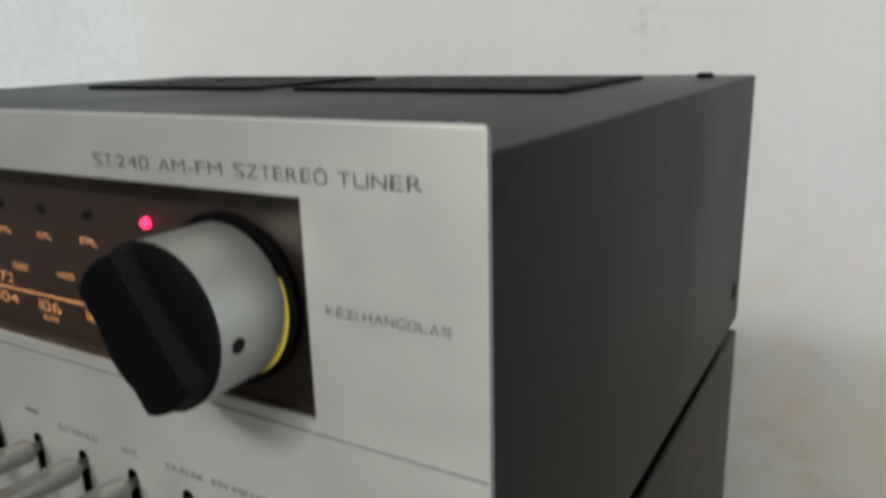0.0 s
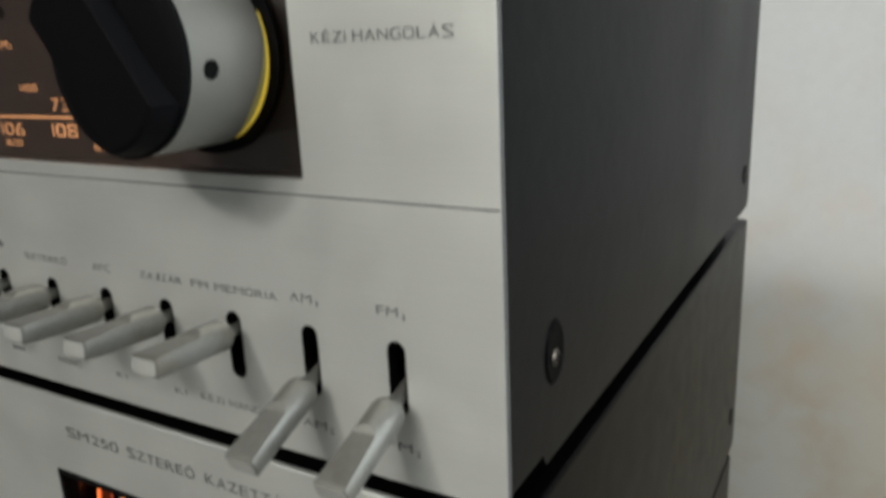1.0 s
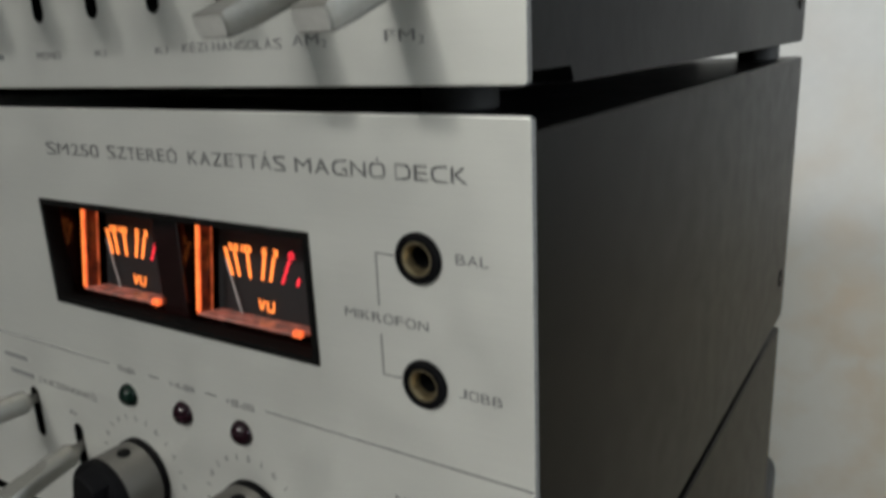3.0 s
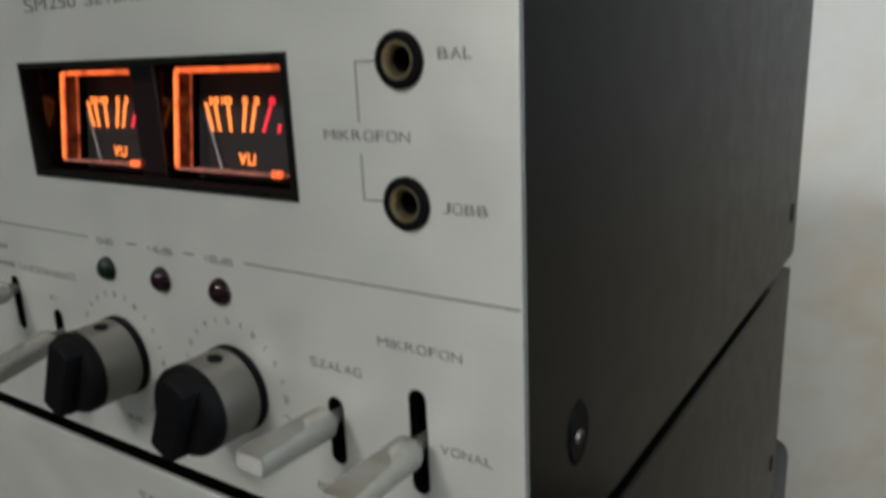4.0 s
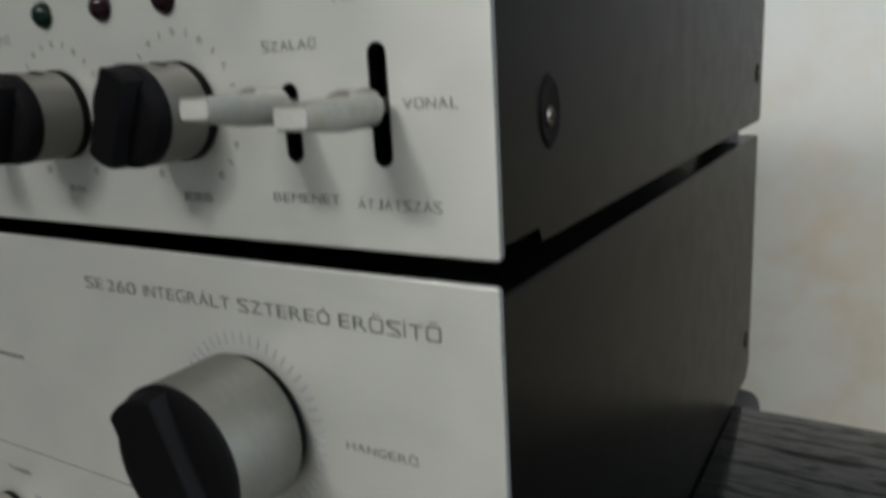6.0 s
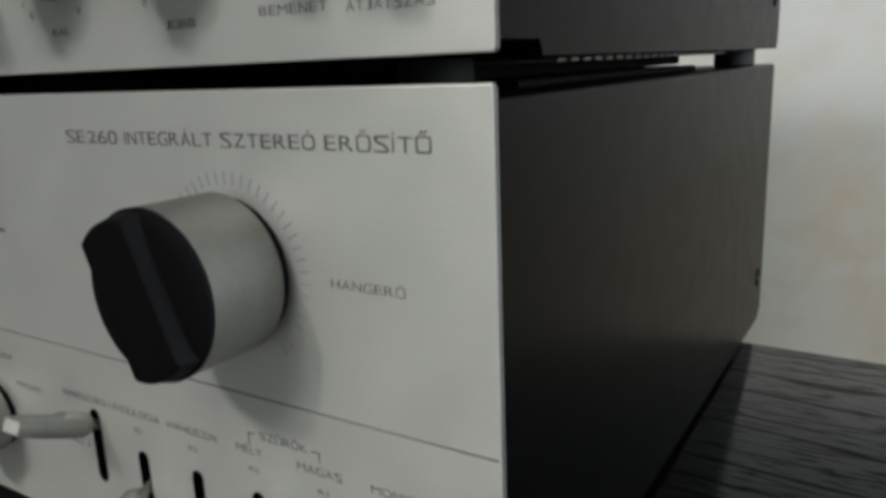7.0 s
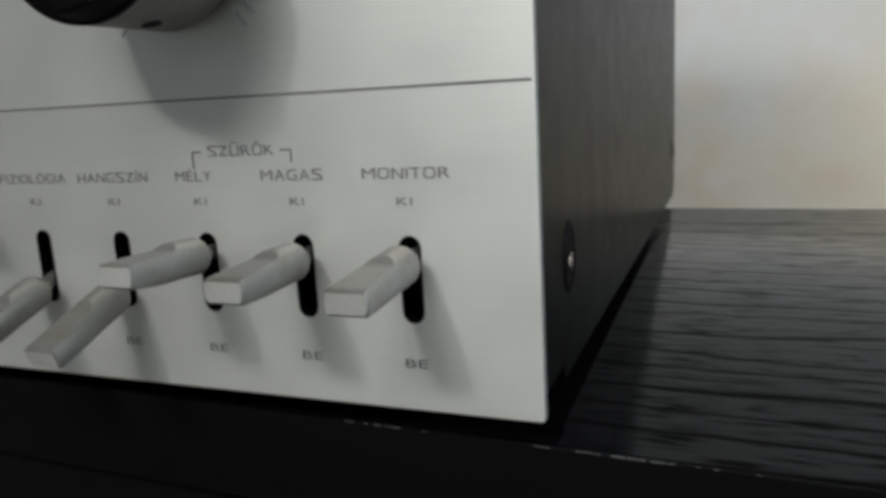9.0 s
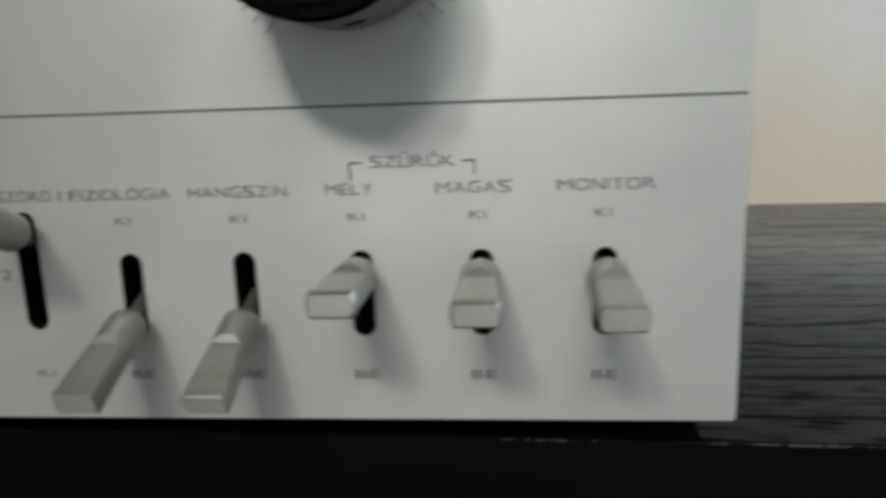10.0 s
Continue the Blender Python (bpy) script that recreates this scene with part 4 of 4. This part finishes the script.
for words, a, b, z, h in (("KÉZI", -3.84, -3.05, 36.66, 0.2), ("HANGOLÁS", -2.89, -0.81, 36.67, 0.2), ("SZTEREÓ", -14.4, -12.6, 31.36, 0.18), ("AFC", -11.55, -10.85, 31.36, 0.18), ("ZAJZÁR", -9.75, -8.3, 31.36, 0.18), ("FM MEMÓRIA", -8.0, -5.4, 31.36, 0.18),
                          ("AM", -5.02, -4.44, 31.43, 0.2), ("FM", -2.8, -2.3, 31.45, 0.2), ("MONO", -13.75, -12.75, 28.42, 0.18), ("KI", -11.3, -10.9, 28.42, 0.16), ("KI", -9.1, -8.7, 28.42, 0.16),
                          ("KÉZI HANGOLÁS", -8.2, -5.3, 28.45, 0.18), ("AM", -5.0, -4.35, 28.5, 0.2), ("FM", -2.8, -2.15, 28.5, 0.2)):
    write(tuner.front, words, a, b, z, h)
for n, x, z in (("1", -4.3, 31.36), ("1", -2.16, 31.37), ("2", -4.25, 28.42), ("2", -2.05, 28.42)):
    write(tuner.front, n, x - 0.02, x + (0.02 if n == "1" else 0.10), z, 0.14, name="numeral")
bars(tuner.front, -15.95, -15.3, 31.58, 0.16)
bars(tuner.front, -15.9, -15.3, 28.42, 0.14)
lines = bmesh.new()
strip(lines, -39.9, -0.05, 33.62, 33.665)
part("printed_line", lines, LINE, tuner.front)
# dial box behind smoked glass
x0, x1, z0, z1 = (v * CM for v in TW)
dial = tuner.add("dial", box(x0 - 0.002, x1 + 0.002, 0.0100, 0.0120, z0 - 0.002, z1 + 0.002), DIAL, "dark brown tuning dial with lit amber figures")
for a, b, c, d in ((x0 - 0.002, x0 - 0.0002, z0 - 0.002, z1 + 0.002), (x1 + 0.0002, x1 + 0.002, z0 - 0.002, z1 + 0.002), (x0 - 0.0002, x1 + 0.0002, z1 + 0.0002, z1 + 0.002), (x0 - 0.0002, x1 + 0.0002, z0 - 0.002, z0 - 0.0002)):
    part("dial_wall", box(a, b, 0.0017, 0.0099, c, d), DIAL, dial)
# added emitting strip: orange lamp light that falls on the right inner wall
part("lit_edge", box(x1 - 0.0008, x1 - 0.0002, 0.0042, 0.0098, z0 + 0.0005, z1 - 0.012), DIAL_GLOW, dial, "glowing strip added as dial lamp light on the inner wall")
glass = tuner.add("dial_glass", box(x0 + 0.0002, x1 - 0.0002, 0.0018, 0.0030, z0 + 0.0002, z1 - 0.0002), SMOKED, "brown smoked dial glass")
glass.visible_shadow = False
DY = 0.0098
for words, x, z, h, w in (("108", -13.15, 34.63, 0.34, 1.05), ("106", -15.45, 34.63, 0.34, 1.05), ("104", -17.6, 34.63, 0.34, 1.05), ("102", -19.7, 34.63, 0.34, 1.05), ("73", -13.15, 35.30, 0.34, 0.75), ("72", -17.5, 35.30, 0.34, 0.75),
                          ("1400", -14.4, 35.74, 0.2, 0.75), ("1200", -16.65, 35.74, 0.2, 0.75), ("1600", -15.5, 34.25, 0.18, 0.75), ("6300", -11.55, 34.25, 0.24, 1.0), ("kHz", -9.95, 34.25, 0.24, 0.7), ("MHz", -10.0, 34.63, 0.24, 0.75),
                          ("FM", -13.15, 36.92, 0.22, 0.55), ("AM", -15.25, 36.88, 0.22, 0.55), ("AM", -17.3, 36.88, 0.22, 0.55)):
    write(dial, words, x - w / 2, x + w / 2, z, h, AMBER, y=DY, name="dial_figure", thin=0.0)
for x, n in ((-12.8, "2"), (-14.9, "2"), (-16.95, "1")):
    write(dial, n, x, x + 0.1, 36.82, 0.14, AMBER, y=DY, name="dial_figure", thin=0.0)
part("scale_line", box(-0.34, -0.1245, DY - 0.0001, DY + 0.0001, 0.3493, 0.3500), AMBER, dial)
for x, m, lab in ((-10.5, LED_LIT, "glowing red station lamp"), (-12.9, LED_RED, "unlit red station lamp"), (-15.0, LED_RED, "unlit red station lamp"), (-17.1, LED_RED, "unlit red station lamp")):
    part("station_lamp", shift(lathe([(0, -0.0014), (0.0009, -0.0011), (0.0014, -0.0004), (0.0015, 0.001), (0, 0.001)], 28), x * CM, 0.0095, 0.377), m, dial, lab, True)
part("knob_collar", shift(lathe([(0.004, 0.0008), (0.0206, 0.0008), (0.0206, 0.0017), (0.004, 0.0017)], 72), -0.068, 0, 0.3645), PLASTIC, glass, "black disc behind the tuning knob", True)
# lamp glow on the sleeve's rear edge, built as a bright and a dim arc
for reach, radius, mat in ((0.0009, 0.01862, SLEEVE_GLOW), (0.0026, 0.01856, SLEEVE_GLOW_DIM)):
    arc = bmesh.new()
    prev = None
    for k in range(49):
        a = radians(66 + 90 * k / 48)
        fwd = -reach * math.sin(math.pi * (k / 48) ** 1.6) - 0.00005
        q = [arc.verts.new((r * math.sin(a), y, r * math.cos(a))) for r, y in ((0.0181, 0.0004), (radius, 0.0002), (radius, fwd), (0.0181, fwd))]
        if prev:
            for i in range(4):
                arc.faces.new((prev[i], prev[(i + 1) % 4], q[(i + 1) % 4], q[i]))
        prev = q
    shift(arc, -0.068, 0, 0.3645)
    part("sleeve_glow", arc, mat, glass, "emitting arc painting yellow lamp light on the tuning knob sleeve", True)
TOP = TUNER_Z + HIGH - 0.0050
grille(tuner, -0.175, -0.045, 0.15, 0.25, TOP)
grille(tuner, -0.32, -0.20, 0.15, 0.25, TOP)
nub = shift(lathe([(0, 0), (0.004, 0), (0.004, 0.0012), (0.003, 0.002), (0, 0.002)], 24), 0, 0, 0)
bmesh.ops.rotate(nub, cent=(0, 0, 0), matrix=Matrix.Rotation(radians(90), 3, "X"), verts=nub.verts)
shift(nub, -0.02, 0.268, TOP)
tuner.add("top_screw", nub, PLASTIC, "", True)
